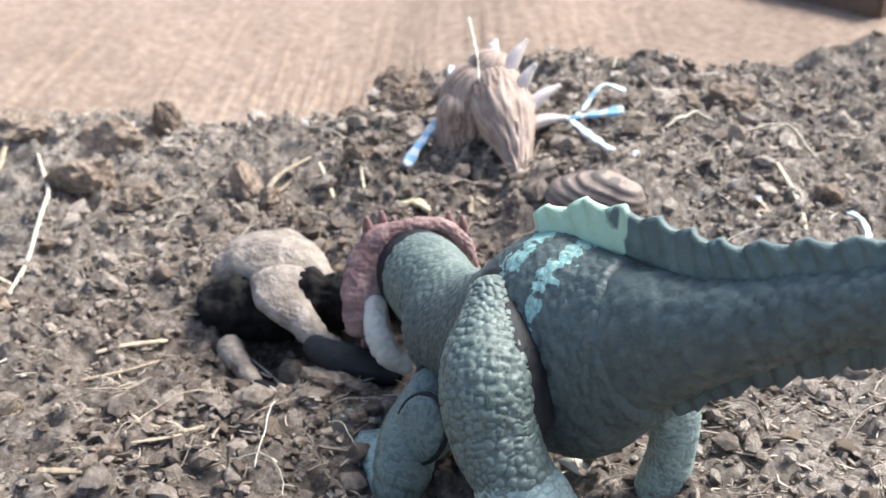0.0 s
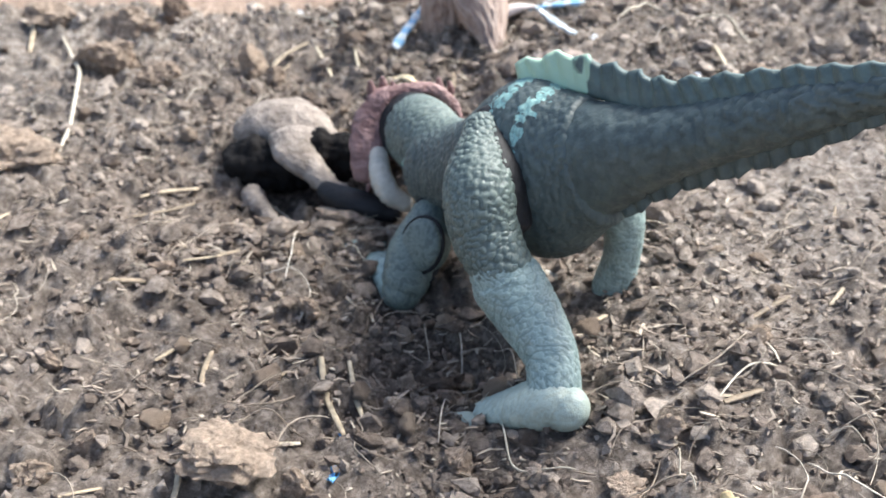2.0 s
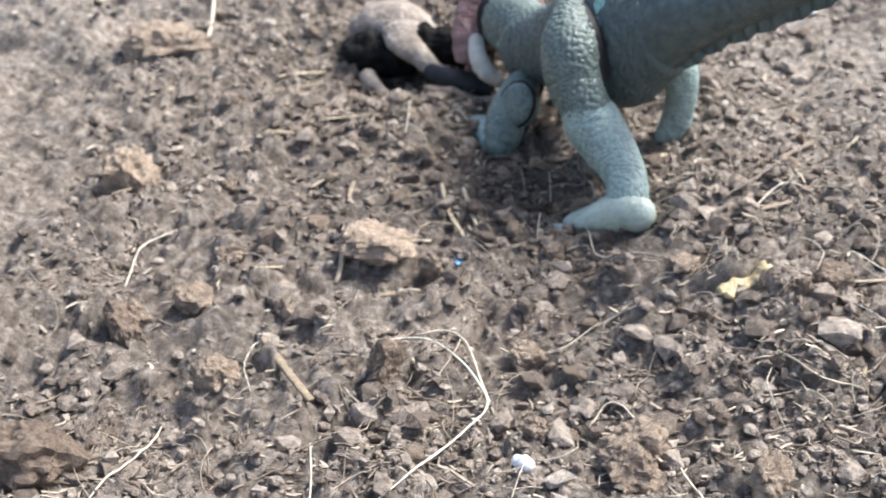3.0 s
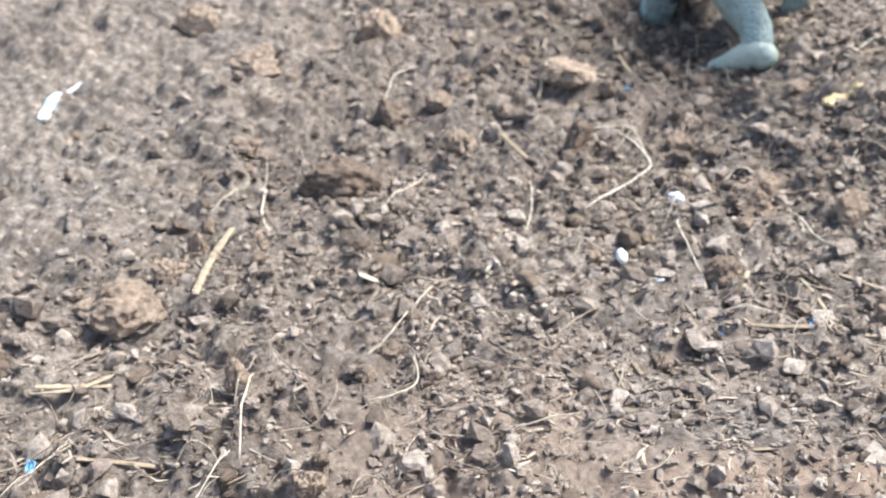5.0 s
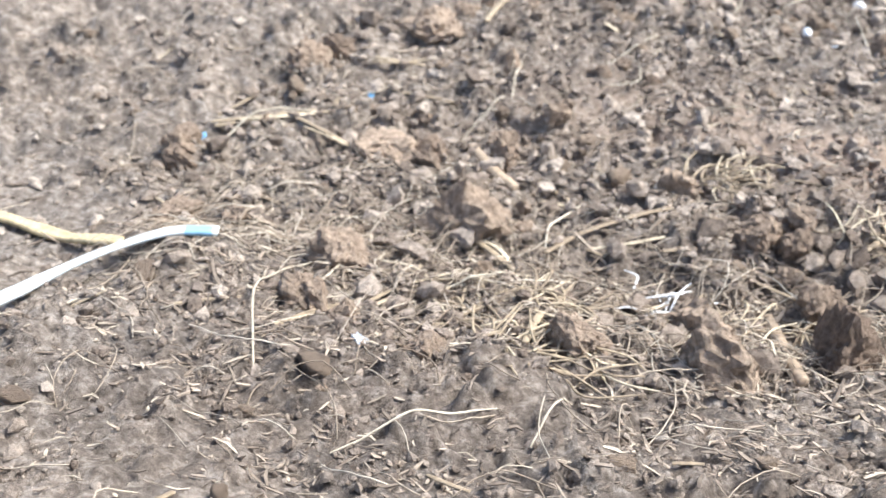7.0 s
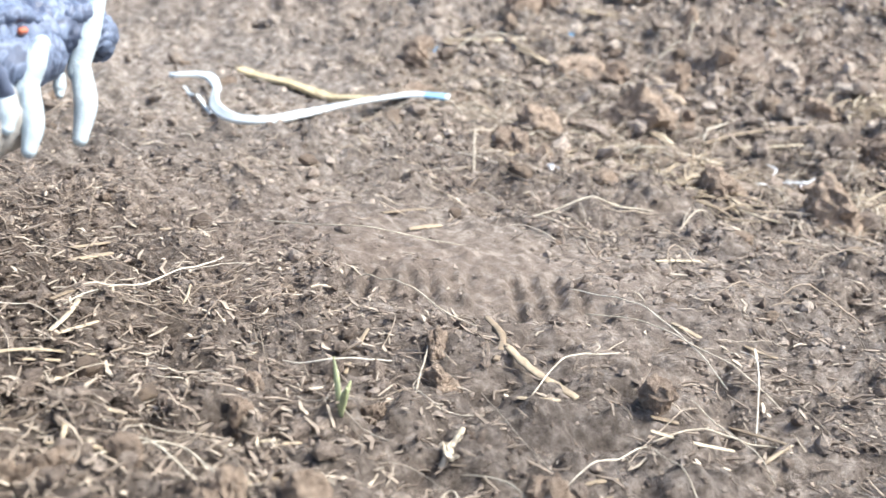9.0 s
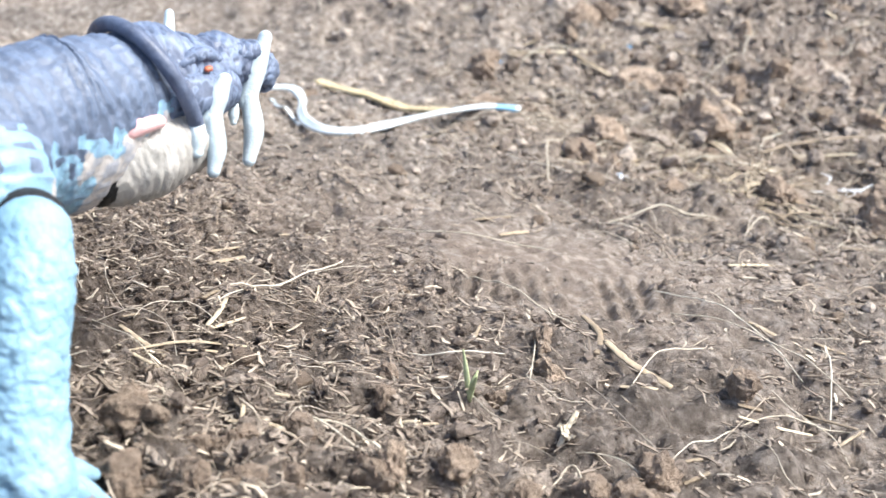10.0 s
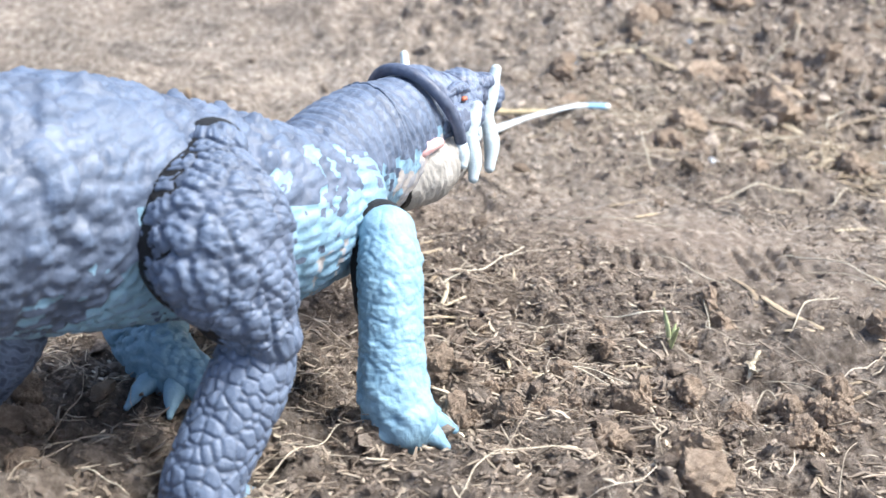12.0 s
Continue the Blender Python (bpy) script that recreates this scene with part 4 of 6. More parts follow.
    body("shin", [(-0.0972, -0.5301, 0.1205, 0.0056, 0.0056), (-0.0971, -0.5345, 0.1149, 0.0066, 0.0064), (-0.0973, -0.5411, 0.1096, 0.0065, 0.0063), (-0.0976, -0.5475, 0.1044, 0.0063, 0.0063), (-0.0971, -0.5510, 0.1003, 0.0070, 0.0055)],
         SLATE, thigh, rings=130, segs=110, up=(0, 1, 0.2), relief=scales(0.0023, 0.00032, (1, 1, 0.8), seed=78), mask=lambda p: step(0.103, 0.096, p[:, 2]))
    body("foot", [(-0.0980, -0.5530, 0.0965, 0.0085, 0.0040), (-0.0950, -0.5440, 0.0935, 0.0095, 0.0035), (-0.0930, -0.5370, 0.0905, 0.0080, 0.0022)], SLATE, thigh, rings=40, segs=40, relief=hide, mask=lambda p: 1 + 0 * p[:, 0])
    arm = body("arm", [(-0.0962, -0.4951, 0.1195, 0.0050, 0.0052), (-0.0937, -0.4990, 0.1143, 0.0059, 0.0059), (-0.0914, -0.5033, 0.1080, 0.0057, 0.0057), (-0.0896, -0.5069, 0.1012, 0.0059, 0.0059), (-0.0880, -0.5095, 0.0960, 0.0066, 0.0062), (-0.0862, -0.5106, 0.0918, 0.0074, 0.0062)],
               SKY, d, rings=130, segs=110, up=(0, 1, 0.2), relief=both(scales(0.0015, 0.00009, (1, 1, 1.2), 79), scales(0.0042, 0.00012, (1, 1, 1.3), 82), lambda p, u, th: 0.0004 * step(0.30, 0.10, cells(p / 0.0062, 83)[0]), lambda p, u, th: 0.0005 * vnoise(p[:, 2] * 500, th * 3, 67) * step(0.104, 0.098, p[:, 2])), mask=lambda p: 0 * p[:, 0])
    for dx, dy in ((0.0066, 0.0008), (0.0058, 0.0044), (0.0018, 0.0068), (-0.0026, 0.0064)):
        body("claw", [(-0.0868 + dx * 0.5, -0.5112 + dy * 0.5, 0.0925, 0.0026, 0.0024), (-0.0866 + dx, -0.5112 + dy, 0.0905, 0.0020, 0.0018), (-0.0866 + dx * 1.35, -0.5112 + dy * 1.35, 0.0885, 0.0009, 0.0009)], SKY, arm, rings=20, segs=18, mask=lambda p: 0 * p[:, 0])
    far = body("arm", [(-0.1330, -0.5000, 0.1150, 0.0075, 0.0075), (-0.1425, -0.5110, 0.1030, 0.0080, 0.0075), (-0.1405, -0.5140, 0.0965, 0.0088, 0.0074), (-0.1330, -0.5172, 0.0935, 0.0084, 0.0058), (-0.1235, -0.5180, 0.0915, 0.0062, 0.0040)], SKY, d, "pale aqua far foreleg", rings=80, segs=60, up=(0, 1, 0.2), relief=scales(0.0024, 0.0005, seed=80), mask=lambda p: 0 * p[:, 0])
    for x, y, dx, dy in ((-0.1335, -0.5215, -0.0005, -0.0062), (-0.1280, -0.5215, 0.0025, -0.0050), (-0.1220, -0.5180, 0.0085, 0.0000), (-0.1240, -0.5150, 0.0070, 0.0040)):
        body("claw", [(x, y, 0.0935, 0.0024, 0.0022), (x + dx * 0.6, y + dy * 0.6, 0.0930, 0.0018, 0.0016), (x + dx * 1.2, y + dy * 1.2, 0.0915, 0.0006, 0.0006)], SKY, far, rings=18, segs=18, mask=lambda p: 0 * p[:, 0])
    body("hip", [(-0.1385, -0.5420, 0.1260, 0.0074, 0.0074), (-0.1402, -0.5450, 0.1160, 0.0068, 0.0070), (-0.1450, -0.5475, 0.1085, 0.0058, 0.0056), (-0.1520, -0.5490, 0.1010, 0.0056, 0.0056)], SLATE_DARK, d, rings=50, segs=44, up=(0, 1, 0.2), relief=hide)
    return d


slate_dinosaur()


# ---- clods and stones ----
CLODS_MID = [(-0.207, -0.069, 0.0084, 0.0070, 0.50), (-0.174, -0.022, 0.0118, 0.0065, 0.60), (-0.155, -0.122, 0.0112, 0.0063, 1.00), (-0.115, -0.109, 0.0064, 0.0051, 0.45), (-0.138, -0.119, 0.0054, 0.0045, 0.30), (-0.112, 0.107, 0.0071, 0.0066, 0.15), (-0.122, 0.056, 0.0135, 0.0083, 0.10), (-0.055, -0.116, 0.0069, 0.0052, 0.80), (0.018, 0.056, 0.0079, 0.0058, 0.50), (-0.129, -0.053, 0.0033, 0.0045, 0.90), (-0.095, -0.045, 0.0028, 0.0026, 0.60), (-0.163, -0.005, 0.0047, 0.0039, 0.80), (-0.159, 0.011, 0.0030, 0.0045, 0.80), (-0.139, 0.011, 0.0040, 0.0034, 0.60), (-0.164, 0.081, 0.0069, 0.0037, 0.50), (-0.040, 0.086, 0.0058, 0.0049, 0.20), (-0.004, 0.099, 0.0045, 0.0032, 0.70), (-0.102, -0.090, 0.0041, 0.0035, 0.60), (-0.150, -0.095, 0.0032, 0.0032, 0.60)]
CLODS_FOOT = [(-0.113, -0.164, 0.0150, 0.0098, 0.55), (-0.113, -0.113, 0.0053, 0.0046, 0.35), (-0.214, -0.156, 0.0065, 0.0045, 0.30), (-0.029, -0.213, 0.0108, 0.0091, 0.75), (0.001, -0.192, 0.0126, 0.0106, 0.00), (-0.136, -0.199, 0.0087, 0.0064, 0.60), (-0.139, -0.123, 0.0063, 0.0046, 0.30), (-0.211, -0.064, 0.0075, 0.0054, 0.60), (-0.198, -0.187, 0.0079, 0.0044, 0.50), (-0.094, -0.158, 0.0041, 0.0025, 0.60), (-0.015, -0.141, 0.0046, 0.0046, 0.30), (-0.028, -0.141, 0.0063, 0.0053, 0.30), (-0.132, -0.225, 0.0054, 0.0054, 0.50), (-0.063, -0.223, 0.0076, 0.0063, 0.60)]
CLODS_BELT = [(-0.137, -0.225, 0.0069, 0.0049, 0.50), (-0.122, -0.232, 0.0047, 0.0034, 0.60), (-0.096, -0.239, 0.0057, 0.0041, 0.55), (-0.099, -0.192, 0.0052, 0.0037, 0.60), (-0.060, -0.220, 0.0059, 0.0042, 0.60), (-0.037, -0.189, 0.0085, 0.0061, 0.60), (-0.025, -0.213, 0.0063, 0.0045, 0.65), (-0.148, -0.225, 0.0043, 0.0031, 0.50), (-0.006, -0.170, 0.0071, 0.0051, 0.35), (-0.109, -0.270, 0.0022, 0.0016, 0.60), (-0.178, -0.183, 0.0045, 0.0033, 0.55), (-0.219, -0.145, 0.0055, 0.0040, 0.45), (0.054, -0.003, 0.0061, 0.0044, 0.75), (0.014, 0.042, 0.0035, 0.0025, 0.50), (0.020, 0.064, 0.0077, 0.0055, 0.70), (0.047, 0.049, 0.0061, 0.0044, 0.75), (-0.152, -0.044, 0.0024, 0.0017, 0.60), (-0.159, 0.021, 0.0034, 0.0025, 0.60), (-0.111, 0.113, 0.0061, 0.0044, 0.55), (-0.082, 0.083, 0.0064, 0.0046, 0.55), (-0.026, 0.033, 0.0030, 0.0022, 0.50), (-0.018, 0.034, 0.0027, 0.0019, 0.70), (-0.015, -0.029, 0.0029, 0.0021, 0.60), (-0.077, -0.042, 0.0025, 0.0018, 0.60), (-0.090, -0.032, 0.0032, 0.0023, 0.50), (-0.005, 0.067, 0.0036, 0.0026, 0.60), (0.003, 0.011, 0.0064, 0.0046, 0.35), (-0.035, 0.021, 0.0036, 0.0026, 0.50), (-0.175, 0.150, 0.0113, 0.0081, 0.80), (-0.211, 0.189, 0.0099, 0.0071, 0.80), (-0.025, -0.137, 0.0055, 0.0040, 0.60), (-0.014, -0.131, 0.0043, 0.0031, 0.55), (-0.015, -0.154, 0.0041, 0.0029, 0.55), (-0.217, -0.151, 0.0055, 0.0039, 0.50), (-0.098, -0.144, 0.0029, 0.0021, 0.60), (-0.142, -0.111, 0.0040, 0.0029, 0.50), (-0.204, -0.049, 0.0065, 0.0047, 0.35), (-0.118, -0.102, 0.0044, 0.0032, 0.50)]
CLODS_NEAR = [(-0.068, 0.382, 0.0075, 0.0070, 0.75), (-0.139, 0.298, 0.0156, 0.0071, 0.70), (-0.089, 0.142, 0.0046, 0.0040, 0.80), (-0.046, 0.145, 0.0099, 0.0044, 0.95), (-0.033, 0.212, 0.0031, 0.0031, 0.60), (0.041, 0.129, 0.0047, 0.0026, 1.00), (0.054, 0.146, 0.0032, 0.0023, 1.00), (0.078, 0.115, 0.0068, 0.0052, 0.30), (-0.129, 0.187, 0.0097, 0.0081, 0.80), (-0.094, 0.116, 0.0060, 0.0037, 0.50), (-0.070, 0.117, 0.0040, 0.0029, 0.60), (0.007, 0.147, 0.0035, 0.0029, 0.50), (0.068, 0.107, 0.0026, 0.0033, 0.40), (-0.096, 0.185, 0.0027, 0.0027, 0.60), (-0.005, 0.181, 0.0029, 0.0029, 0.60), (-0.079, 0.151, 0.0027, 0.0027, 0.60), (-0.029, 0.139, 0.0034, 0.0034, 0.50), (-0.077, 0.230, 0.0050, 0.0032, 0.40), (0.005, 0.204, 0.0027, 0.0027, 0.60)]
CLODS_FAR = [(-0.109, 0.443, 0.0072, 0.0068, 0.10), (-0.129, 0.388, 0.0121, 0.0081, 0.55), (-0.038, 0.481, 0.0087, 0.0068, 0.10), (-0.019, 0.460, 0.0116, 0.0069, 0.15), (-0.011, 0.436, 0.0075, 0.0057, 0.40), (-0.103, 0.372, 0.0078, 0.0047, 0.50), (-0.124, 0.422, 0.0109, 0.0065, 0.75), (0.106, 0.416, 0.0104, 0.0046, 0.40), (0.125, 0.345, 0.0049, 0.0032, 0.50), (0.005, 0.437, 0.0088, 0.0057, 0.20), (-0.058, 0.375, 0.0051, 0.0035, 0.40), (-0.028, 0.391, 0.0053, 0.0036, 0.20), (0.094, 0.339, 0.0035, 0.0025, 0.60), (-0.157, 0.424, 0.0109, 0.0052, 0.50), (-0.025, 0.266, 0.0090, 0.0027, 0.90)]
CLODS_SLOPE = [(-0.092, -0.488, 0.0036, 0.0032, 0.55), (-0.087, -0.487, 0.0018, 0.0017, 0.60), (-0.084, -0.482, 0.0022, 0.0020, 0.60), (-0.079, -0.477, 0.0036, 0.0032, 0.60), (-0.073, -0.471, 0.0024, 0.0022, 0.45), (-0.079, -0.437, 0.0022, 0.0020, 0.50), (-0.063, -0.405, 0.0033, 0.0029, 0.60), (-0.074, -0.471, 0.0024, 0.0021, 0.55), (-0.032, -0.450, 0.0037, 0.0033, 0.60), (-0.027, -0.448, 0.0029, 0.0026, 0.65), (-0.025, -0.439, 0.0038, 0.0034, 0.50), (-0.057, -0.469, 0.0035, 0.0032, 0.75), (-0.049, -0.463, 0.0035, 0.0032, 0.60), (-0.040, -0.457, 0.0028, 0.0025, 0.60), (-0.023, -0.398, 0.0032, 0.0029, 0.60), (-0.060, -0.431, 0.0025, 0.0022, 0.55), (-0.079, -0.437, 0.0018, 0.0016, 0.50), (-0.149, -0.538, 0.0037, 0.0034, 0.60), (-0.142, -0.548, 0.0035, 0.0032, 0.50), (-0.079, -0.480, 0.0030, 0.0027, 0.45), (-0.032, -0.449, 0.0032, 0.0029, 0.60), (-0.025, -0.451, 0.0034, 0.0031, 0.70), (-0.093, -0.488, 0.0025, 0.0022, 0.45), (-0.041, -0.483, 0.0043, 0.0039, 0.70), (-0.058, -0.473, 0.0034, 0.0031, 0.65), (-0.083, -0.499, 0.0036, 0.0029, 0.40), (-0.079, -0.497, 0.0016, 0.0016, 0.60), (-0.069, -0.489, 0.0032, 0.0035, 0.45), (-0.066, -0.482, 0.0020, 0.0018, 0.50), (-0.027, -0.459, 0.0032, 0.0032, 0.60), (-0.022, -0.451, 0.0040, 0.0032, 0.60), (-0.057, -0.414, 0.0038, 0.0028, 0.80), (-0.073, -0.448, 0.0021, 0.0017, 0.40), (-0.024, -0.457, 0.0028, 0.0024, 0.60), (-0.088, -0.505, 0.0020, 0.0017, 0.40), (-0.139, -0.545, 0.0035, 0.0021, 0.40), (-0.128, -0.557, 0.0035, 0.0023, 0.30), (-0.081, -0.500, 0.0023, 0.0027, 0.40), (-0.073, -0.495, 0.0035, 0.0037, 0.40), (-0.038, -0.494, 0.0058, 0.0029, 0.70), (-0.056, -0.487, 0.0037, 0.0025, 0.70)]
LUMP_V, LUMP_F = lump_shape(4)


def clod(x, y, wide, high, tone, kind="soil_clod"):
    """A lump of dry soil, cut by random planes and roughened, sunk a little into the ground."""
    cut = np.full(len(LUMP_V), 1.15)
    for k in range(10):
        face = rng.normal(size=3)
        face /= np.linalg.norm(face)
        cut = np.minimum(cut, rng.uniform(0.55, 1.0) / np.maximum(LUMP_V @ face, 0.05))
    shift = rng.uniform(0, 50, 3)
    f1, f2 = cells(LUMP_V * 3.5 + shift, 90)
    g1, g2 = cells(LUMP_V * 8.0 + shift, 91)
    h1, h2 = cells(LUMP_V * 1.6 + shift, 92)
    k1, k2 = cells(LUMP_V * 17.0 + shift, 93)
    rough = 1 + 0.35 * (0.5 - h1) + 0.26 * (0.5 - f1) + 0.14 * (0.5 - g1) + 0.09 * (0.5 - k1) + 0.035 * rng.normal(size=len(LUMP_V))
    v = LUMP_V * (cut * rough)[:, None] * np.array((wide, wide * rng.uniform(0.7, 1.0), high * 1.2))
    a = rng.uniform(0, 2 * math.pi) if wide / high < 1.3 else rng.uniform(-0.3, 0.3)
    c, s = math.cos(a), math.sin(a)
    v = v @ np.array(((c, s, 0), (-s, c, 0), (0, 0, 1)))
    me = mesh(kind, v, LUMP_F, False)
    paint(me, np.full(len(v), tone), "tone")
    me.materials.append(CLOD)
    ob = new(kind, me)
    ob.location = (x, y, max(float(rise(x, y)), float(soil(x, y))) + high * 0.26)
    word = "dark brown" if tone < 0.25 else "brown" if tone < 0.65 else "pale orange-brown"
    size = "large" if wide > 0.009 else "small" if wide < 0.0035 else "rough"
    return tagged(ob, f"{size} {word} crumbly clod of dry soil lying on the ground", "soil clod", "clods on the ground")


for rows in (CLODS_MID, CLODS_FOOT, CLODS_BELT, CLODS_NEAR, CLODS_FAR, CLODS_SLOPE):
    for row in rows:
        clod(*row)

SMALL_V, SMALL_F = lump_shape(3)


def small_clods(count):
    """Fist-shaped crumbs of soil, each one lying loose; a dozen shapes in turn."""
    shapes = []
    for k in range(12):
        cut = np.full(len(SMALL_V), 1.15)
        for j in range(9):
            face = rng.normal(size=3)
            face /= np.linalg.norm(face)
            cut = np.minimum(cut, rng.uniform(0.5, 1.0) / np.maximum(SMALL_V @ face, 0.05))
        f1, f2 = cells(SMALL_V * 2.2 + k * 7, 95)
        g1, g2 = cells(SMALL_V * 5.0 + k * 7, 96)
        v = SMALL_V * (cut * (1 + 0.35 * (0.5 - f1) + 0.2 * (0.5 - g1)))[:, None] * np.array((1, rng.uniform(0.7, 1), rng.uniform(0.55, 0.85)))
        me = mesh("soil_clod", v, SMALL_F)
        paint(me, np.full(len(v), 0.25 + 0.06 * k), "tone")
        me.materials.append(CLOD)
        shapes.append(me)
    for k, (x, y) in enumerate(strewn(count)):
        r = 0.0022 * (2.2 ** (rng.random() ** 1.5)) * (0.65 if y < -0.3 else 1.0)
        ob = new("soil_clod", shapes[k % 12])
        ob.matrix_world = pose(x, y, float(soil(x, y)) + r * 0.3, rng.uniform(-20, 20), rng.uniform(-20, 20), rng.uniform(0, 360)) @ Matrix.Diagonal((r, r, r, 1))
        tagged(ob, "small loose crumb of dry brown soil on the ground", "soil clod", "small loose clods")


small_clods(220)

# ---- straws, fibres, tape ----
STRAW_MID = [(0.0025, (-0.151, -0.018), (-0.150, 0.020)), (0.0016, (-0.184, -0.061), (-0.174, -0.057), (-0.166, -0.050)), (0.0040, (-0.128, -0.106), (-0.116, -0.121), (-0.105, -0.131)), (0.0016, (0.003, -0.011), (0.036, -0.012)), (0.0022, (-0.208, -0.125), (-0.184, -0.113)), (0.0016, (-0.202, -0.128), (-0.196, -0.114)), (0.0013, (-0.162, -0.084), (-0.152, -0.084), (-0.143, -0.083)), (0.0023, (-0.105, -0.001), (-0.098, 0.001)), (0.0017, (-0.058, -0.006), (-0.055, 0.005)), (0.0016, (-0.157, -0.010), (-0.162, 0.009)), (0.0011, (-0.077, -0.066), (-0.076, -0.073)), (0.0015, (0.010, 0.003), (0.013, 0.018)), (0.0021, (-0.073, 0.098), (-0.058, 0.074)), (0.0014, (0.040, 0.018), (0.052, 0.014)), (0.0012, (0.028, 0.014), (0.034, 0.002))]
STRAW_FOOT = [(0.0018, (-0.084, -0.171), (-0.078, -0.157), (-0.069, -0.145), (-0.059, -0.134), (-0.046, -0.125)), (0.0014, (-0.112, -0.172), (-0.099, -0.175), (-0.085, -0.191)), (0.0036, (-0.019, -0.171), (-0.008, -0.211)), (0.0015, (-0.216, -0.129), (-0.199, -0.120), (-0.180, -0.111)), (0.0016, (-0.184, -0.123), (-0.166, -0.127)), (0.0014, (-0.122, -0.230), (-0.116, -0.211)), (0.0013, (-0.052, -0.189), (-0.047, -0.170)), (0.0014, (-0.009, -0.192), (0.004, -0.181)), (0.0015, (-0.096, -0.130), (-0.085, -0.132)), (0.0011, (-0.089, -0.154), (-0.069, -0.162)), (0.0013, (-0.073, -0.160), (-0.053, -0.147)), (0.0014, (-0.052, -0.156), (-0.043, -0.150)), (0.0012, (-0.100, -0.222), (-0.089, -0.210)), (0.0011, (-0.138, -0.247), (-0.124, -0.220)), (0.0013, (-0.094, -0.233), (-0.081, -0.224)), (0.0012, (-0.144, -0.172), (-0.123, -0.175))]
STRAW_BELT = [(0.0019, (-0.218, -0.128), (-0.186, -0.110)), (0.0016, (-0.222, -0.116), (-0.215, -0.102)), (0.0019, (-0.125, -0.171), (-0.105, -0.171), (-0.086, -0.188)), (0.0012, (-0.097, -0.215), (-0.082, -0.199)), (0.0013, (-0.122, -0.232), (-0.115, -0.212)), (0.0021, (-0.074, -0.228), (-0.075, -0.202)), (0.0019, (-0.069, -0.215), (-0.062, -0.229)), (0.0013, (-0.006, -0.191), (0.004, -0.182)), (0.0017, (-0.187, -0.121), (-0.167, -0.125)), (0.0012, (-0.128, -0.199), (-0.115, -0.197)), (0.0009, (-0.135, -0.255), (-0.132, -0.234), (-0.120, -0.215)), (0.0011, (-0.163, -0.246), (-0.149, -0.233)), (0.0014, (-0.029, -0.159), (-0.012, -0.160)), (0.0012, (-0.069, -0.161), (-0.055, -0.148)), (0.0015, (0.004, -0.141), (0.014, -0.118)), (0.0017, (-0.183, -0.060), (-0.165, -0.053)), (0.0014, (-0.159, -0.084), (-0.141, -0.083)), (0.0015, (-0.094, -0.125), (-0.085, -0.130)), (0.0010, (-0.130, -0.454), (-0.116, -0.457)), (0.0009, (-0.130, -0.453), (-0.130, -0.445)), (0.0009, (-0.117, -0.444), (-0.116, -0.434)), (0.0007, (-0.115, -0.452), (-0.112, -0.447)), (0.0011, (-0.125, -0.436), (-0.129, -0.424)), (0.0008, (-0.095, -0.462), (-0.084, -0.460)), (0.0008, (-0.092, -0.464), (-0.085, -0.471)), (0.0008, (-0.070, -0.450), (-0.065, -0.449)), (0.0007, (-0.065, -0.450), (-0.063, -0.446)), (0.0011, (-0.146, -0.412), (-0.144, -0.403)), (0.0009, (-0.144, -0.388), (-0.141, -0.380)), (0.0010, (-0.023, -0.402), (-0.019, -0.399)), (0.0009, (-0.013, -0.387), (-0.002, -0.393)), (0.0011, (-0.049, -0.325), (-0.041, -0.310)), (0.0011, (-0.033, -0.361), (-0.024, -0.364)), (0.0008, (-0.025, -0.426), (-0.021, -0.422)), (0.0007, (-0.004, -0.398), (-0.001, -0.392)), (0.0008, (-0.072, -0.421), (-0.077, -0.406)), (0.0009, (-0.019, -0.356), (-0.012, -0.357))]
STRAW_NEAR = [(0.0018, (-0.045, 0.126), (-0.039, 0.129), (-0.033, 0.132)), (0.0012, (0.084, 0.119), (0.095, 0.120)), (0.0018, (-0.090, 0.220), (-0.079, 0.221)), (0.0019, (-0.092, 0.277), (-0.085, 0.283), (-0.075, 0.288)), (0.0012, (-0.070, 0.187), (-0.062, 0.196)), (0.0014, (-0.027, 0.183), (-0.024, 0.169), (-0.020, 0.157)), (0.0012, (-0.020, 0.184), (-0.018, 0.174), (-0.016, 0.164)), (0.0015, (0.039, 0.185), (0.046, 0.191)), (0.0016, (0.068, 0.154), (0.078, 0.158)), (0.0013, (-0.057, 0.133), (-0.056, 0.144)), (0.0010, (-0.080, 0.132), (-0.073, 0.140)), (0.0012, (-0.039, 0.152), (-0.030, 0.154)), (0.0013, (-0.056, 0.174), (-0.056, 0.191)), (0.0013, (0.080, 0.187), (0.095, 0.197)), (0.0014, (-0.136, 0.248), (-0.131, 0.266)), (0.0013, (-0.132, 0.176), (-0.126, 0.178))]
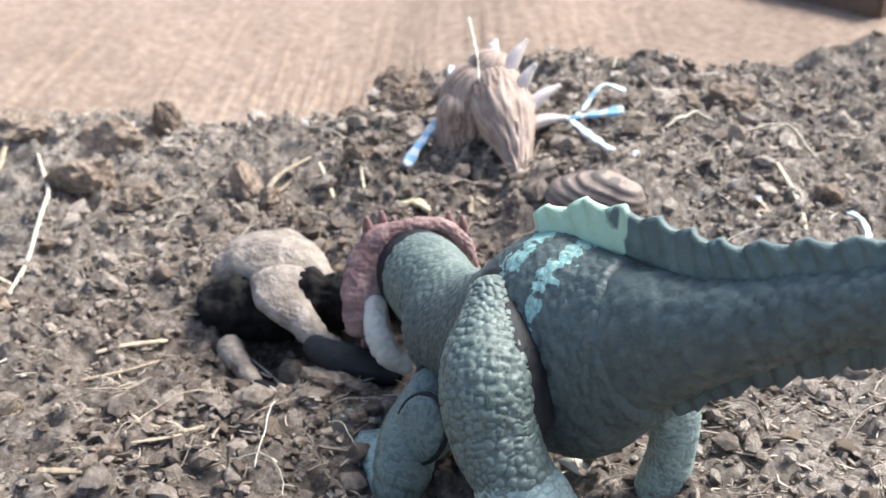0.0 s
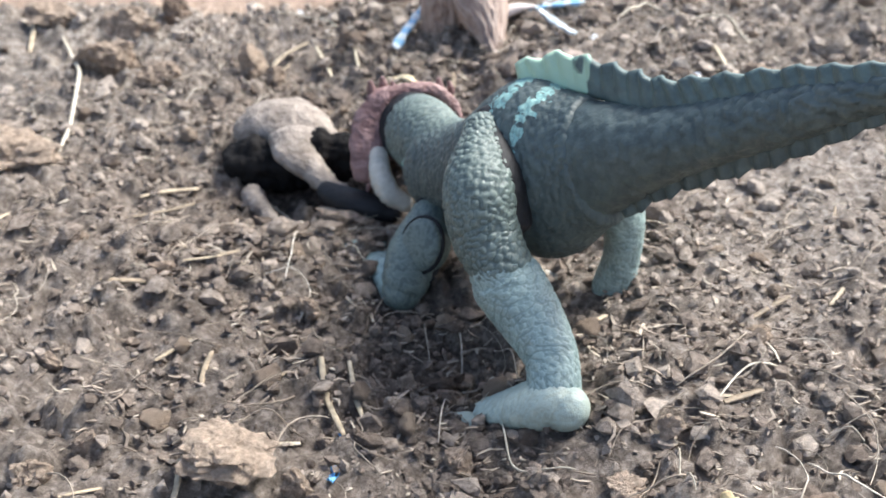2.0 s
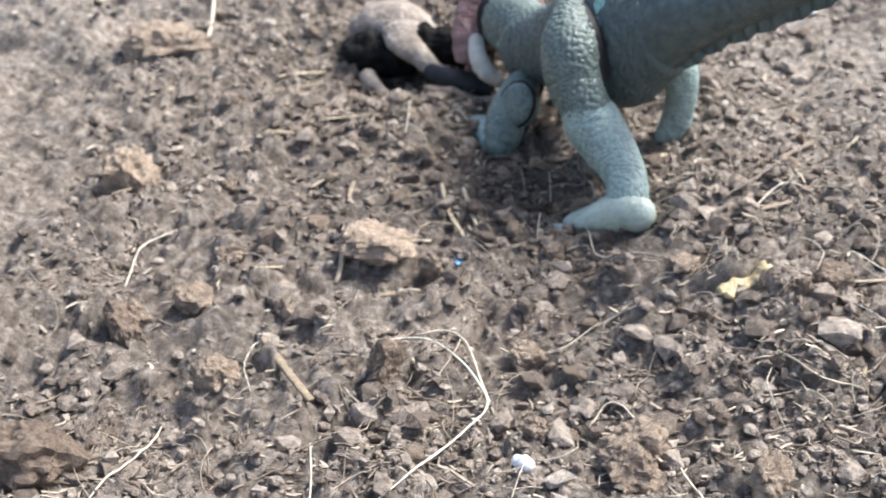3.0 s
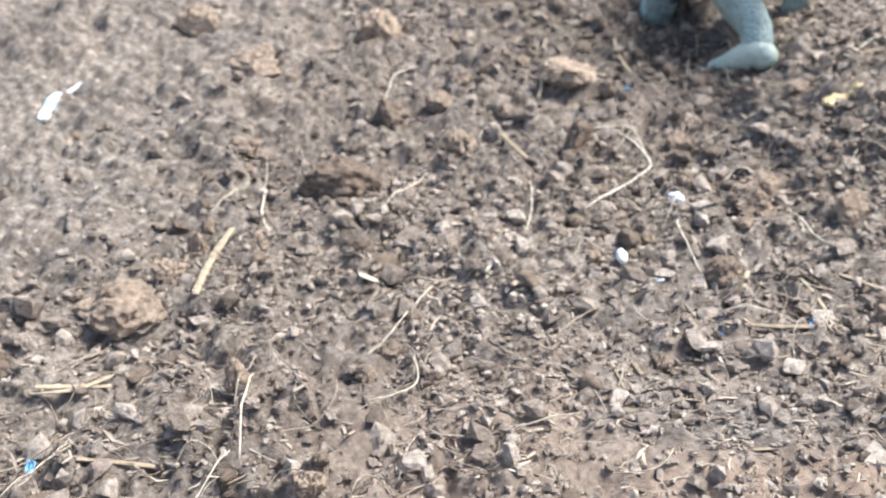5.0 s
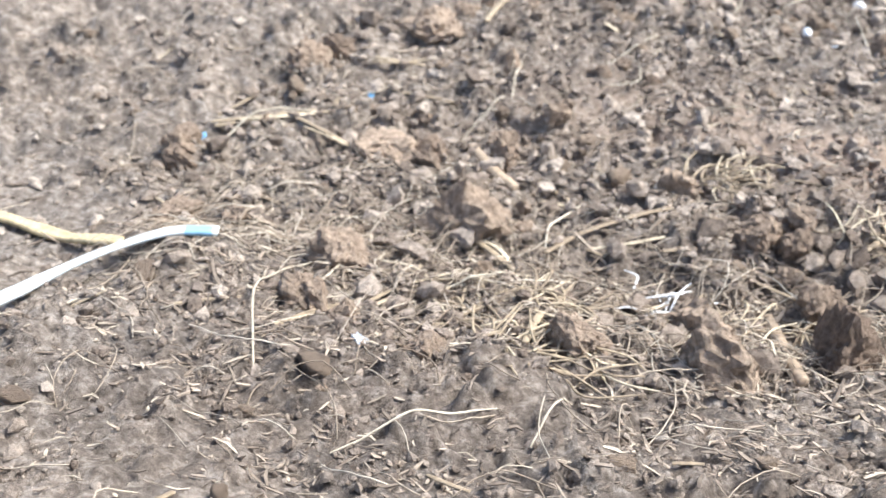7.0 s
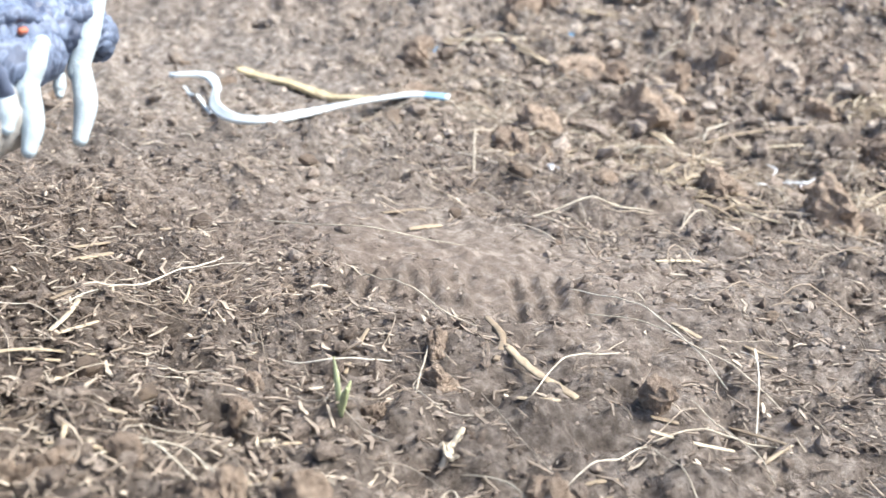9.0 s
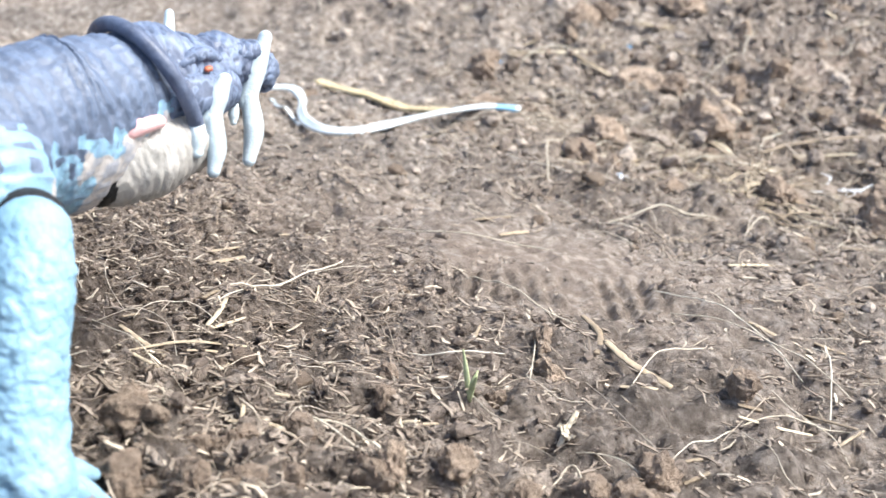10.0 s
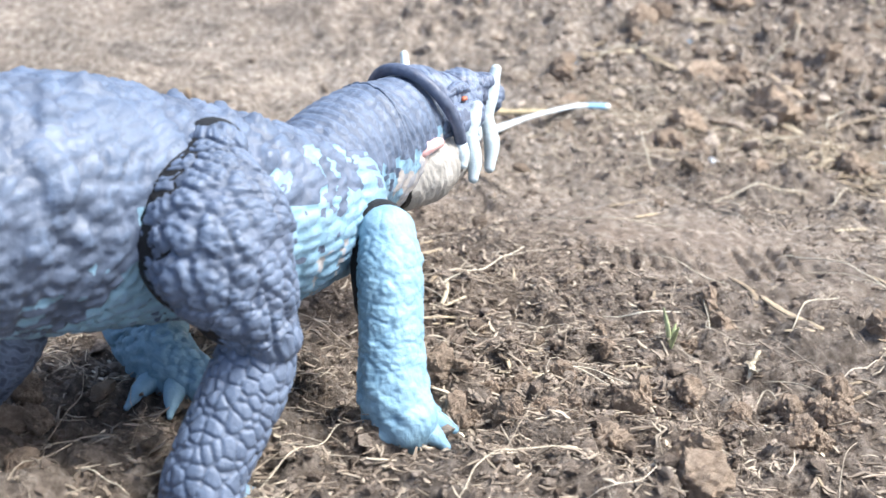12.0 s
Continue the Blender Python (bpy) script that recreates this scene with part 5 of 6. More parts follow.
STRAW_FAR = [(0.0022, (-0.091, 0.219), (-0.085, 0.220), (-0.079, 0.221)), (0.0017, (-0.063, 0.375), (-0.059, 0.396), (-0.048, 0.409)), (0.0012, (-0.060, 0.379), (-0.053, 0.397), (-0.047, 0.401)), (0.0015, (0.111, 0.361), (0.111, 0.337), (0.110, 0.319)), (0.0008, (-0.028, 0.391), (-0.024, 0.364)), (0.0018, (0.011, 0.352), (0.011, 0.342)), (0.0013, (-0.072, 0.242), (-0.060, 0.241), (-0.054, 0.245)), (0.0011, (-0.093, 0.261), (-0.082, 0.268), (-0.074, 0.276)), (0.0011, (-0.070, 0.231), (-0.059, 0.235)), (0.0012, (-0.044, 0.402), (-0.036, 0.374)), (0.0020, (-0.162, 0.400), (-0.164, 0.421)), (0.0010, (0.100, 0.345), (0.102, 0.331)), (0.0012, (0.106, 0.196), (0.111, 0.202))]
STRAW_SLOPE = [(0.0014, (-0.139, -0.419), (-0.137, -0.409)), (0.0008, (-0.119, -0.462), (-0.116, -0.450), (-0.109, -0.442)), (0.0007, (-0.122, -0.462), (-0.109, -0.465)), (0.0009, (-0.107, -0.460), (-0.108, -0.443)), (0.0013, (-0.063, -0.385), (-0.057, -0.392), (-0.052, -0.403)), (0.0016, (-0.052, -0.399), (-0.044, -0.403), (-0.035, -0.406)), (0.0009, (-0.087, -0.472), (-0.081, -0.469), (-0.077, -0.469)), (0.0007, (-0.083, -0.475), (-0.078, -0.481)), (0.0010, (-0.117, -0.444), (-0.123, -0.431)), (0.0008, (-0.042, -0.415), (-0.036, -0.411)), (0.0008, (-0.021, -0.408), (-0.009, -0.399)), (0.0010, (-0.044, -0.437), (-0.044, -0.430)), (0.0008, (-0.060, -0.464), (-0.059, -0.457)), (0.0008, (-0.065, -0.461), (-0.061, -0.457)), (0.0014, (-0.118, -0.336), (-0.115, -0.320)), (0.0016, (-0.106, -0.343), (-0.102, -0.334)), (0.0009, (-0.023, -0.431), (-0.020, -0.427))]
FIBRES_A = [(0.0019, (-0.150, 0.409), (-0.136, 0.370), (-0.125, 0.305)), (0.0005, (0.004, 0.100), (0.014, 0.109), (0.021, 0.111), (0.031, 0.108)), (0.0006, (0.017, 0.161), (0.020, 0.143), (0.032, 0.137)), (0.0006, (0.064, 0.151), (0.076, 0.164), (0.087, 0.166)), (0.0006, (-0.118, 0.132), (-0.118, 0.149), (-0.108, 0.159)), (0.0005, (0.055, 0.142), (0.053, 0.130), (0.054, 0.121)), (0.0005, (0.083, 0.137), (0.087, 0.124), (0.096, 0.122)), (0.0008, (-0.065, 0.441), (-0.049, 0.437), (-0.026, 0.408)), (0.0013, (0.105, 0.388), (0.120, 0.391), (0.129, 0.375)), (0.0014, (0.078, 0.382), (0.089, 0.393), (0.096, 0.393)), (0.0012, (-0.068, 0.504), (-0.059, 0.478), (-0.054, 0.470)), (0.0004, (-0.040, 0.224), (-0.039, 0.253)), (0.0004, (-0.090, 0.228), (-0.078, 0.228)), (0.0004, (-0.025, 0.243), (-0.016, 0.227))]
FIBRES_B = [(0.0007, (-0.045, 0.101), (-0.028, 0.095), (-0.015, 0.073), (-0.021, 0.061), (-0.042, 0.042)), (0.0006, (-0.057, 0.062), (-0.055, 0.043), (-0.056, 0.028)), (0.0006, (-0.097, -0.037), (-0.089, -0.021), (-0.081, 0.001)), (0.0007, (-0.103, 0.038), (-0.094, 0.072)), (0.0006, (0.029, 0.063), (0.034, 0.037), (0.044, 0.022)), (0.0006, (-0.179, 0.056), (-0.154, 0.055), (-0.160, 0.029)), (0.0009, (-0.147, 0.051), (-0.143, 0.033), (-0.137, 0.020)), (0.0007, (0.010, 0.071), (0.016, 0.077), (0.026, 0.061)), (0.0007, (0.059, 0.092), (0.066, 0.081), (0.078, 0.079)), (0.0006, (-0.006, 0.047), (-0.008, 0.034), (-0.001, 0.015)), (0.0007, (-0.121, -0.081), (-0.125, -0.063), (-0.126, -0.048)), (0.0005, (-0.134, -0.103), (-0.129, -0.092), (-0.124, -0.079)), (0.0007, (-0.093, -0.055), (-0.082, -0.046), (-0.085, -0.033)), (0.0005, (-0.062, -0.062), (-0.052, -0.058), (-0.037, -0.051)), (0.0009, (-0.013, 0.073), (-0.022, 0.102), (-0.033, 0.106))]
FIBRES_C = [(0.0007, (-0.128, -0.267), (-0.147, -0.226), (-0.143, -0.203)), (0.0007, (-0.134, -0.229), (-0.136, -0.187)), (0.0008, (-0.084, -0.172), (-0.087, -0.151), (-0.081, -0.137)), (0.0007, (-0.098, -0.290), (-0.085, -0.275), (-0.071, -0.261)), (0.0007, (-0.061, -0.270), (-0.057, -0.249)), (0.0009, (-0.211, -0.140), (-0.200, -0.123), (-0.181, -0.111)), (0.0009, (-0.107, -0.206), (-0.095, -0.199), (-0.087, -0.189)), (0.0006, (-0.134, -0.363), (-0.114, -0.362), (-0.087, -0.349)), (0.0006, (-0.122, -0.436), (-0.117, -0.420), (-0.118, -0.397)), (0.0006, (-0.076, -0.478), (-0.075, -0.467), (-0.070, -0.463), (-0.062, -0.466), (-0.053, -0.472)), (0.0005, (-0.041, -0.413), (-0.043, -0.395), (-0.036, -0.383)), (0.0005, (-0.039, -0.457), (-0.039, -0.444), (-0.034, -0.448)), (0.0005, (-0.084, -0.423), (-0.075, -0.421), (-0.068, -0.412)), (0.0005, (-0.096, -0.384), (-0.076, -0.390), (-0.062, -0.391)), (0.0005, (-0.066, -0.402), (-0.057, -0.423))]
FIBRES_D = [(0.0005, (-0.049, -0.368), (-0.029, -0.369), (-0.005, -0.380)), (0.0005, (-0.057, -0.358), (-0.031, -0.371), (-0.016, -0.379)), (0.0006, (-0.021, -0.408), (-0.015, -0.398), (-0.003, -0.392)), (0.0004, (-0.027, -0.428), (-0.022, -0.417), (-0.021, -0.409)), (0.0004, (-0.019, -0.412), (-0.010, -0.422), (-0.002, -0.430)), (0.0005, (-0.019, -0.359), (-0.011, -0.381), (-0.007, -0.392)), (0.0004, (-0.020, -0.388), (-0.001, -0.401)), (0.0004, (-0.041, -0.436), (-0.033, -0.437), (-0.027, -0.441)), (0.0005, (-0.065, -0.528), (-0.065, -0.516), (-0.054, -0.497)), (0.0004, (-0.094, -0.544), (-0.094, -0.525), (-0.096, -0.512)), (0.0003, (-0.118, -0.556), (-0.108, -0.554)), (0.0006, (-0.080, -0.476), (-0.076, -0.466), (-0.060, -0.470)), (0.0003, (-0.094, -0.493), (-0.094, -0.485), (-0.093, -0.479)), (0.0004, (-0.133, -0.461), (-0.120, -0.461), (-0.108, -0.464))]


def draped(points, count, lift, arch=0.0, stiff=False):
    """Nodes of a line laid over the ground: it rests on what is high and bridges what is low."""
    p = np.array([(x, y, 0.0) for x, y in points])
    c = spline(p, count)
    g = soil(c[:, 0], c[:, 1])
    u = np.linspace(0, 1, count)
    line = g[0] + (g[-1] - g[0]) * u + arch * np.sin(u * math.pi)
    if stiff:
        c[:, 2] = line + np.quantile(np.maximum(g - line, 0), 0.8) * 0.8 + lift
        return c
    k = max(3, count // 4) | 1
    low = np.convolve(np.pad(g, k // 2, mode="edge"), np.ones(k) / k, mode="valid")
    c[:, 2] = low + np.quantile(np.maximum(g - low, 0), 0.85) + lift + arch * np.sin(u * math.pi)
    return c


def laid(kind, points, wide, material, label, category, group, flat=0.45, arch=0.0, taper=0.5, segs=8, stiff=False):
    c = draped(points, 26, wide * 0.25, arch, stiff)
    u = np.linspace(0, 1, 26)
    w = wide * 0.5 * (1 - taper * np.abs(2 * u - 1) ** 4) * (1 + 0.09 * rng.normal(size=26))
    bow = rng.normal(0, 0.025, 2) * math.dist(c[0, :2], c[-1, :2])
    c[:, :2] += np.outer(np.sin(u * math.pi), bow)
    base = c[0, :3].copy()
    nodes = np.concatenate([c[:, :3] - base, w[:, None], w[:, None] * flat], 1)
    v, f = loft(nodes, rings=30, segs=segs, caps=(0.4, 0.4))
    me = mesh(kind, v, f)
    me.materials.append(material)
    ob = new(kind, me)
    ob.location = base
    return tagged(ob, label, category, group)


for rows in (STRAW_MID, STRAW_FOOT, STRAW_BELT, STRAW_NEAR, STRAW_FAR, STRAW_SLOPE):
    for w, *pts in rows:
        length = sum(math.dist(a, b) for a, b in zip(pts, pts[1:]))
        word = "thick dry brown stick" if w > 0.003 else "long pale dry straw" if length > 0.025 else "short piece of pale dry straw"
        laid("stick" if w > 0.003 else "straw", pts, w * 1.2, STICK if w > 0.003 else STRAW, f"{word} lying on crumbly soil", "stick" if w > 0.003 else "straw", "straws on the ground", flat=0.8 if w > 0.003 else 0.35, taper=0.25, segs=6, stiff=True)
for rows in (FIBRES_A, FIBRES_B, FIBRES_C, FIBRES_D):
    for w, *pts in rows:
        laid("plant_fibre", pts, w * (0.6 if rows is FIBRES_D or pts[0][1] < -0.33 else 0.85), FIBRE, "thin pale curved plant fibre lying on soil", "plant fibre", "fibres on the ground", flat=0.9, arch=0.0025, taper=0.3, segs=6)


def hairs(count):
    """Fine roots and hairs, too many to count."""
    at = strewn(count)
    belt = rng.random(count) < 0.34
    at[belt] = np.stack([rng.uniform(-0.2, 0.02, belt.sum()), rng.normal(-0.185, 0.02, belt.sum())], 1)
    rows = []
    for k, (x, y) in enumerate(at):
        a, bend, size = rng.uniform(0, 2 * math.pi), rng.normal(0, 0.9), rng.uniform(0.006, 0.03)
        pts, px, py = [], x, y
        for i in range(4):
            pts.append((px, py))
            px, py = px + math.cos(a) * size / 3, py + math.sin(a) * size / 3
            a += bend / 2
        c = draped(pts, 9, 0.0003, rng.uniform(0, 0.004))
        tan = np.gradient(c[:, :3], axis=0)
        side = np.cross(tan, (0, 0, 1.0))
        side /= np.maximum(np.linalg.norm(side, axis=1)[:, None], 1e-9)
        w = rng.uniform(0.00008, 0.00020) * (0.55 if y < -0.33 else 1.0)
        rows.append(np.stack([c[:, :3] + side * w, c[:, :3] - side * w, c[:, :3] + np.array((0, 0, 1.6 * w))], 1).reshape(-1, 3))
    v = np.concatenate(rows)
    quad = [(r * 3 + k, r * 3 + (k + 1) % 3, r * 3 + 3 + (k + 1) % 3, r * 3 + 3 + k) for r in range(8) for k in range(3)]
    faces = (np.array(quad)[None] + (np.arange(count) * 27)[:, None, None]).reshape(-1, 4)
    me = mesh("root_hairs", v, faces)
    me.materials.append(HAIR)
    return tagged(new("root_hairs", me), "fine pale root hairs and fibres over the soil", "root hairs", kind="stuff")


HAIR = straw_material("hair_fibre", (0.30, 0.24, 0.19), (0.50, 0.43, 0.36), (0.74, 0.68, 0.60), island)
hairs(2300)


for k, (x, y) in enumerate(strewn(90)):
    a, size = rng.uniform(0, math.pi), rng.uniform(0.004, 0.012) * (0.6 if y < -0.3 else 1.0)
    laid("straw", [(x, y), (x + size * math.cos(a), y + size * math.sin(a))], rng.uniform(0.0007, 0.0015) * (0.6 if y < -0.3 else 1.0), STRAW, "short chopped piece of dry straw on soil", "straw", "straws on the ground", flat=0.3, taper=0.2, segs=6, stiff=True)


def tuft(x, y, size, count, material, label, kind="straw_tuft"):
    """A frayed bunch of dry stalks on the soil: each stalk is a part."""
    z = float(rise(x, y))
    d = thing(kind, label, "straw tuft", "tufts of straw", at=(x, y, z))
    for k in range(count):
        a, up = rng.normal(0.5, 0.9), rng.uniform(0.0, 0.45)
        r = size * rng.uniform(0.6, 1.6)
        ex, ey, ez = math.cos(a) * r * math.cos(up), math.sin(a) * r * math.cos(up), r * math.sin(up) * 0.7
        ez = max(ez, float(soil(x + ex, y + ey)) - z + 0.0008)
        j = rng.normal(0, size * 0.55, 3) * (1, 0.7, 1)
        nodes = [(x + j[0], y + j[1], max(z, float(soil(x + j[0], y + j[1]))) + 0.0006, 0.0003, 0.0002), (x + j[0] + ex * 0.5 + j[1] * 0.3, y + j[1] + ey * 0.5 + j[2] * 0.3, z + ez * 0.6 + 0.002, 0.00038, 0.00025), (x + j[0] + ex, y + j[1] * 0.6 + ey, max(z + ez, float(soil(x + j[0] + ex, y + j[1] * 0.6 + ey)) + 0.0006), 0.00022, 0.00015)]
        body("stalk", nodes, material, d, rings=12, segs=6)
    return d


for x, y, size, count in ((-0.0427, -0.1078, 0.011, 22), (-0.0763, -0.2047, 0.014, 26), (0.0096, -0.1329, 0.014, 24), (-0.0712, -0.230, 0.013, 26), (-0.0314, -0.1950, 0.013, 18), (-0.005, -0.180, 0.012, 16), (-0.100, -0.205, 0.013, 18)):
    tuft(x, y, size, int(count * 1.6), STRAW, "frayed bunch of yellowish dry straw on soil")


# ---- plastic tape, leaf and small litter ----
def tape_material(name, white, blue, bands):
    m, t, b = shader(name, 0.4, 0.5)
    col = ramp(t, grain(t, 160, 3, 0.5), (0.3, tuple(c * 0.85 for c in white)), (0.7, white))
    if bands:
        edge = ramp(t, attribute(t, "paint"), (0.45, (0, 0, 0)), (0.55, (1, 1, 1)))
        col = mix(t, edge, col, blue)
    t.links.new(col, b.inputs["Base Color"])
    bump(t, b, grain(t, 500, 3, 0.5), 0.0003)
    return m


TAPE = tape_material("striped_tape", (0.62, 0.68, 0.70), (0.25, 0.46, 0.64), True)
YELLOW = straw_material("yellow_leaf", (0.50, 0.40, 0.24), (0.58, 0.48, 0.30), (0.66, 0.57, 0.40), each)
BLUE = plastic("blue_plastic", (0.10, 0.32, 0.58), (0.18, 0.45, 0.70), rough=0.35)
WHITE = plastic("white_plastic", (0.66, 0.68, 0.70), (0.78, 0.80, 0.82), rough=0.4)


def ribbon(kind, nodes, wide, label, bands, twist=0.4, category="plastic tape", material=None, thick=0.0003):
    """A limp strip through nodes in space, crinkled, with cross bands at the given parts of its length."""
    c = spline(np.array(nodes, float), 60)
    base = c[0].copy()
    tan = np.gradient(c, axis=0)
    tan /= np.linalg.norm(tan, axis=1)[:, None]
    u = np.linspace(0, 1, 60)
    side = np.cross(tan, (0, 0, 1.0))
    side /= np.maximum(np.linalg.norm(side, axis=1)[:, None], 1e-9)
    up = np.cross(side, tan)
    a = twist * np.sin(u * 7 + rng.uniform(0, 6)) + 0.25 * rng.normal(size=60).cumsum() / 8
    s2 = side * np.cos(a)[:, None] + up * np.sin(a)[:, None]
    n2 = np.cross(s2, tan)
    w = wide * 0.5 * (1 + 0.15 * np.sin(u * 23))
    rows = []
    for k, h in ((-1, 0), (-0.5, 0.12), (0, -0.05), (0.5, 0.10), (1, 0), (1, -0.2), (0, -0.3), (-1, -0.2)):
        rows.append(c - base + s2 * (k * w)[:, None] + n2 * (h * wide + (thick if h < -0.1 else 0) * -1))
    v = np.concatenate(rows)
    faces = [(r * 60 + i, r * 60 + i + 1, ((r + 1) % 8) * 60 + i + 1, ((r + 1) % 8) * 60 + i) for r in range(8) for i in range(59)]
    faces += [tuple(r * 60 for r in range(8)), tuple(r * 60 + 59 for r in reversed(range(8)))]
    me = mesh(kind, v, faces)
    mask = np.zeros(60)
    for at, half in bands:
        mask = np.maximum(mask, (np.abs(u - at) < half) * 1.0)
    paint(me, np.tile(mask, 8))
    me.materials.append(material or TAPE)
    ob = new(kind, me)
    ob.location = base
    return tagged(ob, label, category, "")


def above(points, lift=0.003):
    """Points kept clear of the soil."""
    return [(x, y, max(z, float(soil(x, y)) + lift)) for x, y, z in points]


def on_ground(points, lift=0.001):
    return draped(points, 25, lift)[::2, :3].tolist()


ribbon("plastic_tape", on_ground([(-0.2620, -0.2540), (-0.2470, -0.2470), (-0.2260, -0.2720), (-0.2050, -0.2780), (-0.1970, -0.2620), (-0.1955, -0.2440), (-0.1865, -0.2195), (-0.1770, -0.2140), (-0.1680, -0.2110)], 0.0042), 0.0036, "limp white plastic tape with a blue band on soil", [(0.965, 0.02)])
ribbon("plastic_tape", on_ground([(-0.2250, -0.2720), (-0.2420, -0.2640), (-0.2560, -0.2530)]), 0.0014, "thin frayed white plastic strand on soil", [])
ribbon("plastic_tape", on_ground([(-0.249, 0.100), (-0.252, 0.127), (-0.248, 0.141)]), 0.0042, "pale blue and white scrap of plastic tape", [(0.3, 0.06), (0.6, 0.06)])
ribbon("plastic_tape", on_ground([(0.127, 0.333), (0.130, 0.323), (0.124, 0.311)], 0.003), 0.0022, "curled pale plastic strand on soil", [])
ribbon("plastic_tape", above([(0.0054, 0.4227, 0.0346), (0.0031, 0.4072, 0.0265), (0.0036, 0.4025, 0.0165)]), 0.0040, "blue and white striped plastic tape beside the brown toy", [(0.55, 0.05), (0.75, 0.05), (0.92, 0.05)])
ribbon("plastic_tape", [(0.0020, 0.4040, 0.0230), (-0.0061, 0.3866, 0.0195), (-0.0108, 0.3778, 0.0140)], 0.0036, "blue and white striped plastic tape beside the brown toy", [(0.25, 0.05), (0.5, 0.05), (0.7, 0.05), (0.9, 0.04)])
ribbon("plastic_tape", above([(0.0380, 0.3860, 0.0277), (0.0514, 0.3846, 0.0255), (0.0631, 0.3836, 0.0225)]), 0.0036, "blue and white banded plastic tape beside the brown toy", [(0.12, 0.07), (0.36, 0.07), (0.60, 0.08), (0.85, 0.07)])
ribbon("plastic_tape", above([(0.0454, 0.3824, 0.0259), (0.0503, 0.3722, 0.0225), (0.0560, 0.3552, 0.0210)]), 0.0028, "limp white plastic tape on soil", [])
ribbon("plastic_tape", [(0.0450, 0.3870, 0.0270), (0.0500, 0.3922, 0.0294), (0.0574, 0.4012, 0.0357), (0.0660, 0.4004, 0.0339)], 0.0018, "curled white plastic strand with blue mark", [(0.5, 0.05)])
ribbon("plastic_tape", [(0.0102, 0.4117, 0.0566), (0.0132, 0.3956, 0.0474), (0.0145, 0.3868, 0.0413), (0.0245, 0.3800, 0.0408)], 0.0007, "thin pale strand hanging over the brown toy", [], 0.2, "plant fibre", FIBRE)
ribbon("dry_leaf", on_ground([(-0.2690, -0.2060), (-0.2350, -0.2135), (-0.1950, -0.2195)], 0.0016), 0.0042, "long yellow dry leaf blade lying on soil", [], 0.1, "leaf", YELLOW)
ribbon("dry_leaf", on_ground([(0.0490, 0.1130), (0.0551, 0.1165), (0.0620, 0.1205)], 0.0016), 0.0050, "small curled yellow dry leaf on soil", [], 0.5, "leaf", YELLOW)
ribbon("dry_leaf", on_ground([(-0.0125, 0.3560), (-0.0060, 0.3500), (-0.0010, 0.3440)], 0.0014), 0.0036, "small curled yellowish dry leaf on soil", [], 0.4, "leaf", YELLOW)


def scrap(kind, x, y, size, material, label, category):
    """A small crumpled bit of litter: a bent, folded flake with thickness."""
    n = 7
    gx, gy = np.meshgrid(np.linspace(-1, 1, n), np.linspace(-0.45, 0.45, n), indexing="ij")
    z = 0.35 * np.abs(gx) ** 1.5 + 0.15 * rng.normal(size=gx.shape)
    top = np.stack([gx + 0.1 * rng.normal(size=gx.shape), gy + 0.08 * rng.normal(size=gx.shape), z], -1).reshape(-1, 3) * size
    low = top - np.array((0, 0, size * 0.14))
    a = rng.uniform(0, math.pi)
    rot = np.array(((math.cos(a), math.sin(a), 0), (-math.sin(a), math.cos(a), 0), (0, 0, 1)))
    faces = []
    for i in range(n - 1):
        for j in range(n - 1):
            q = (i * n + j, (i + 1) * n + j, (i + 1) * n + j + 1, i * n + j + 1)
            faces += [q, tuple(k + n * n for k in reversed(q))]
    rim = [i * n for i in range(n)] + [(n - 1) * n + j for j in range(1, n)] + [i * n + n - 1 for i in range(n - 2, -1, -1)] + [j for j in range(n - 2, 0, -1)]
    faces += [(b, a_, a_ + n * n, b + n * n) for a_, b in zip(rim, rim[1:] + rim[:1])]
    me = mesh(kind, np.vstack([top, low]) @ rot, faces, False)
    me.materials.append(material)
    ob = new(kind, me)
    ob.location = (x, y, float(soil(x, y)) + size * 0.2)
    return tagged(ob, label, category)


for x, y, r in ((-0.0216, 0.1428, 0.0022), (-0.0207, 0.157, 0.0016), (0.0288, -0.0096, 0.0028), (0.0017, -0.0134, 0.0015), (-0.175, -0.085, 0.0024), (-0.218, -0.135, 0.0022)):
    scrap("plastic_scrap", x, y, r, BLUE, "tiny crumpled scrap of blue plastic on soil", "litter")
for x, y, r in ((-0.1109, -0.2441, 0.0024), (-0.0478, -0.1803, 0.0042), (0.064, 0.36, 0.0022), (0.1, 0.338, 0.0022), (-0.015, 0.006, 0.0016)):
    scrap("plastic_scrap", x, y, r, WHITE, "small white scrap of plastic on soil", "litter")
tuft(-0.0487, -0.1774, 0.011, 16, WHITE, "frayed tuft of white plastic threads on soil", "plastic_tuft")
scrap("bark_chip", -0.0438, -0.4347, 0.0020, FIBRE, "small squarish pale chip lying on soil", "wood chip")


def pellet(kind, x, y, r, long, label, category):
    a = rng.uniform(0, math.pi)
    dx, dy = math.cos(a) * long, math.sin(a) * long
    z = float(soil(x, y)) + r * 0.8
    v, f = loft([(-dx, -dy, 0, r * 0.8, r * 0.75), (0, 0, 0, r, r), (dx, dy, 0, r * 0.7, r * 0.7)], rings=20, segs=24, relief=lambda p, u, th: 0.08 * r * vnoise(p[:, 0] * 900, p[:, 1] * 900, 7))
    me = mesh(kind, v, f)
    me.materials.append(WHITE)
    ob = new(kind, me)
    ob.location = (x, y, z)
    return tagged(ob, label, category)


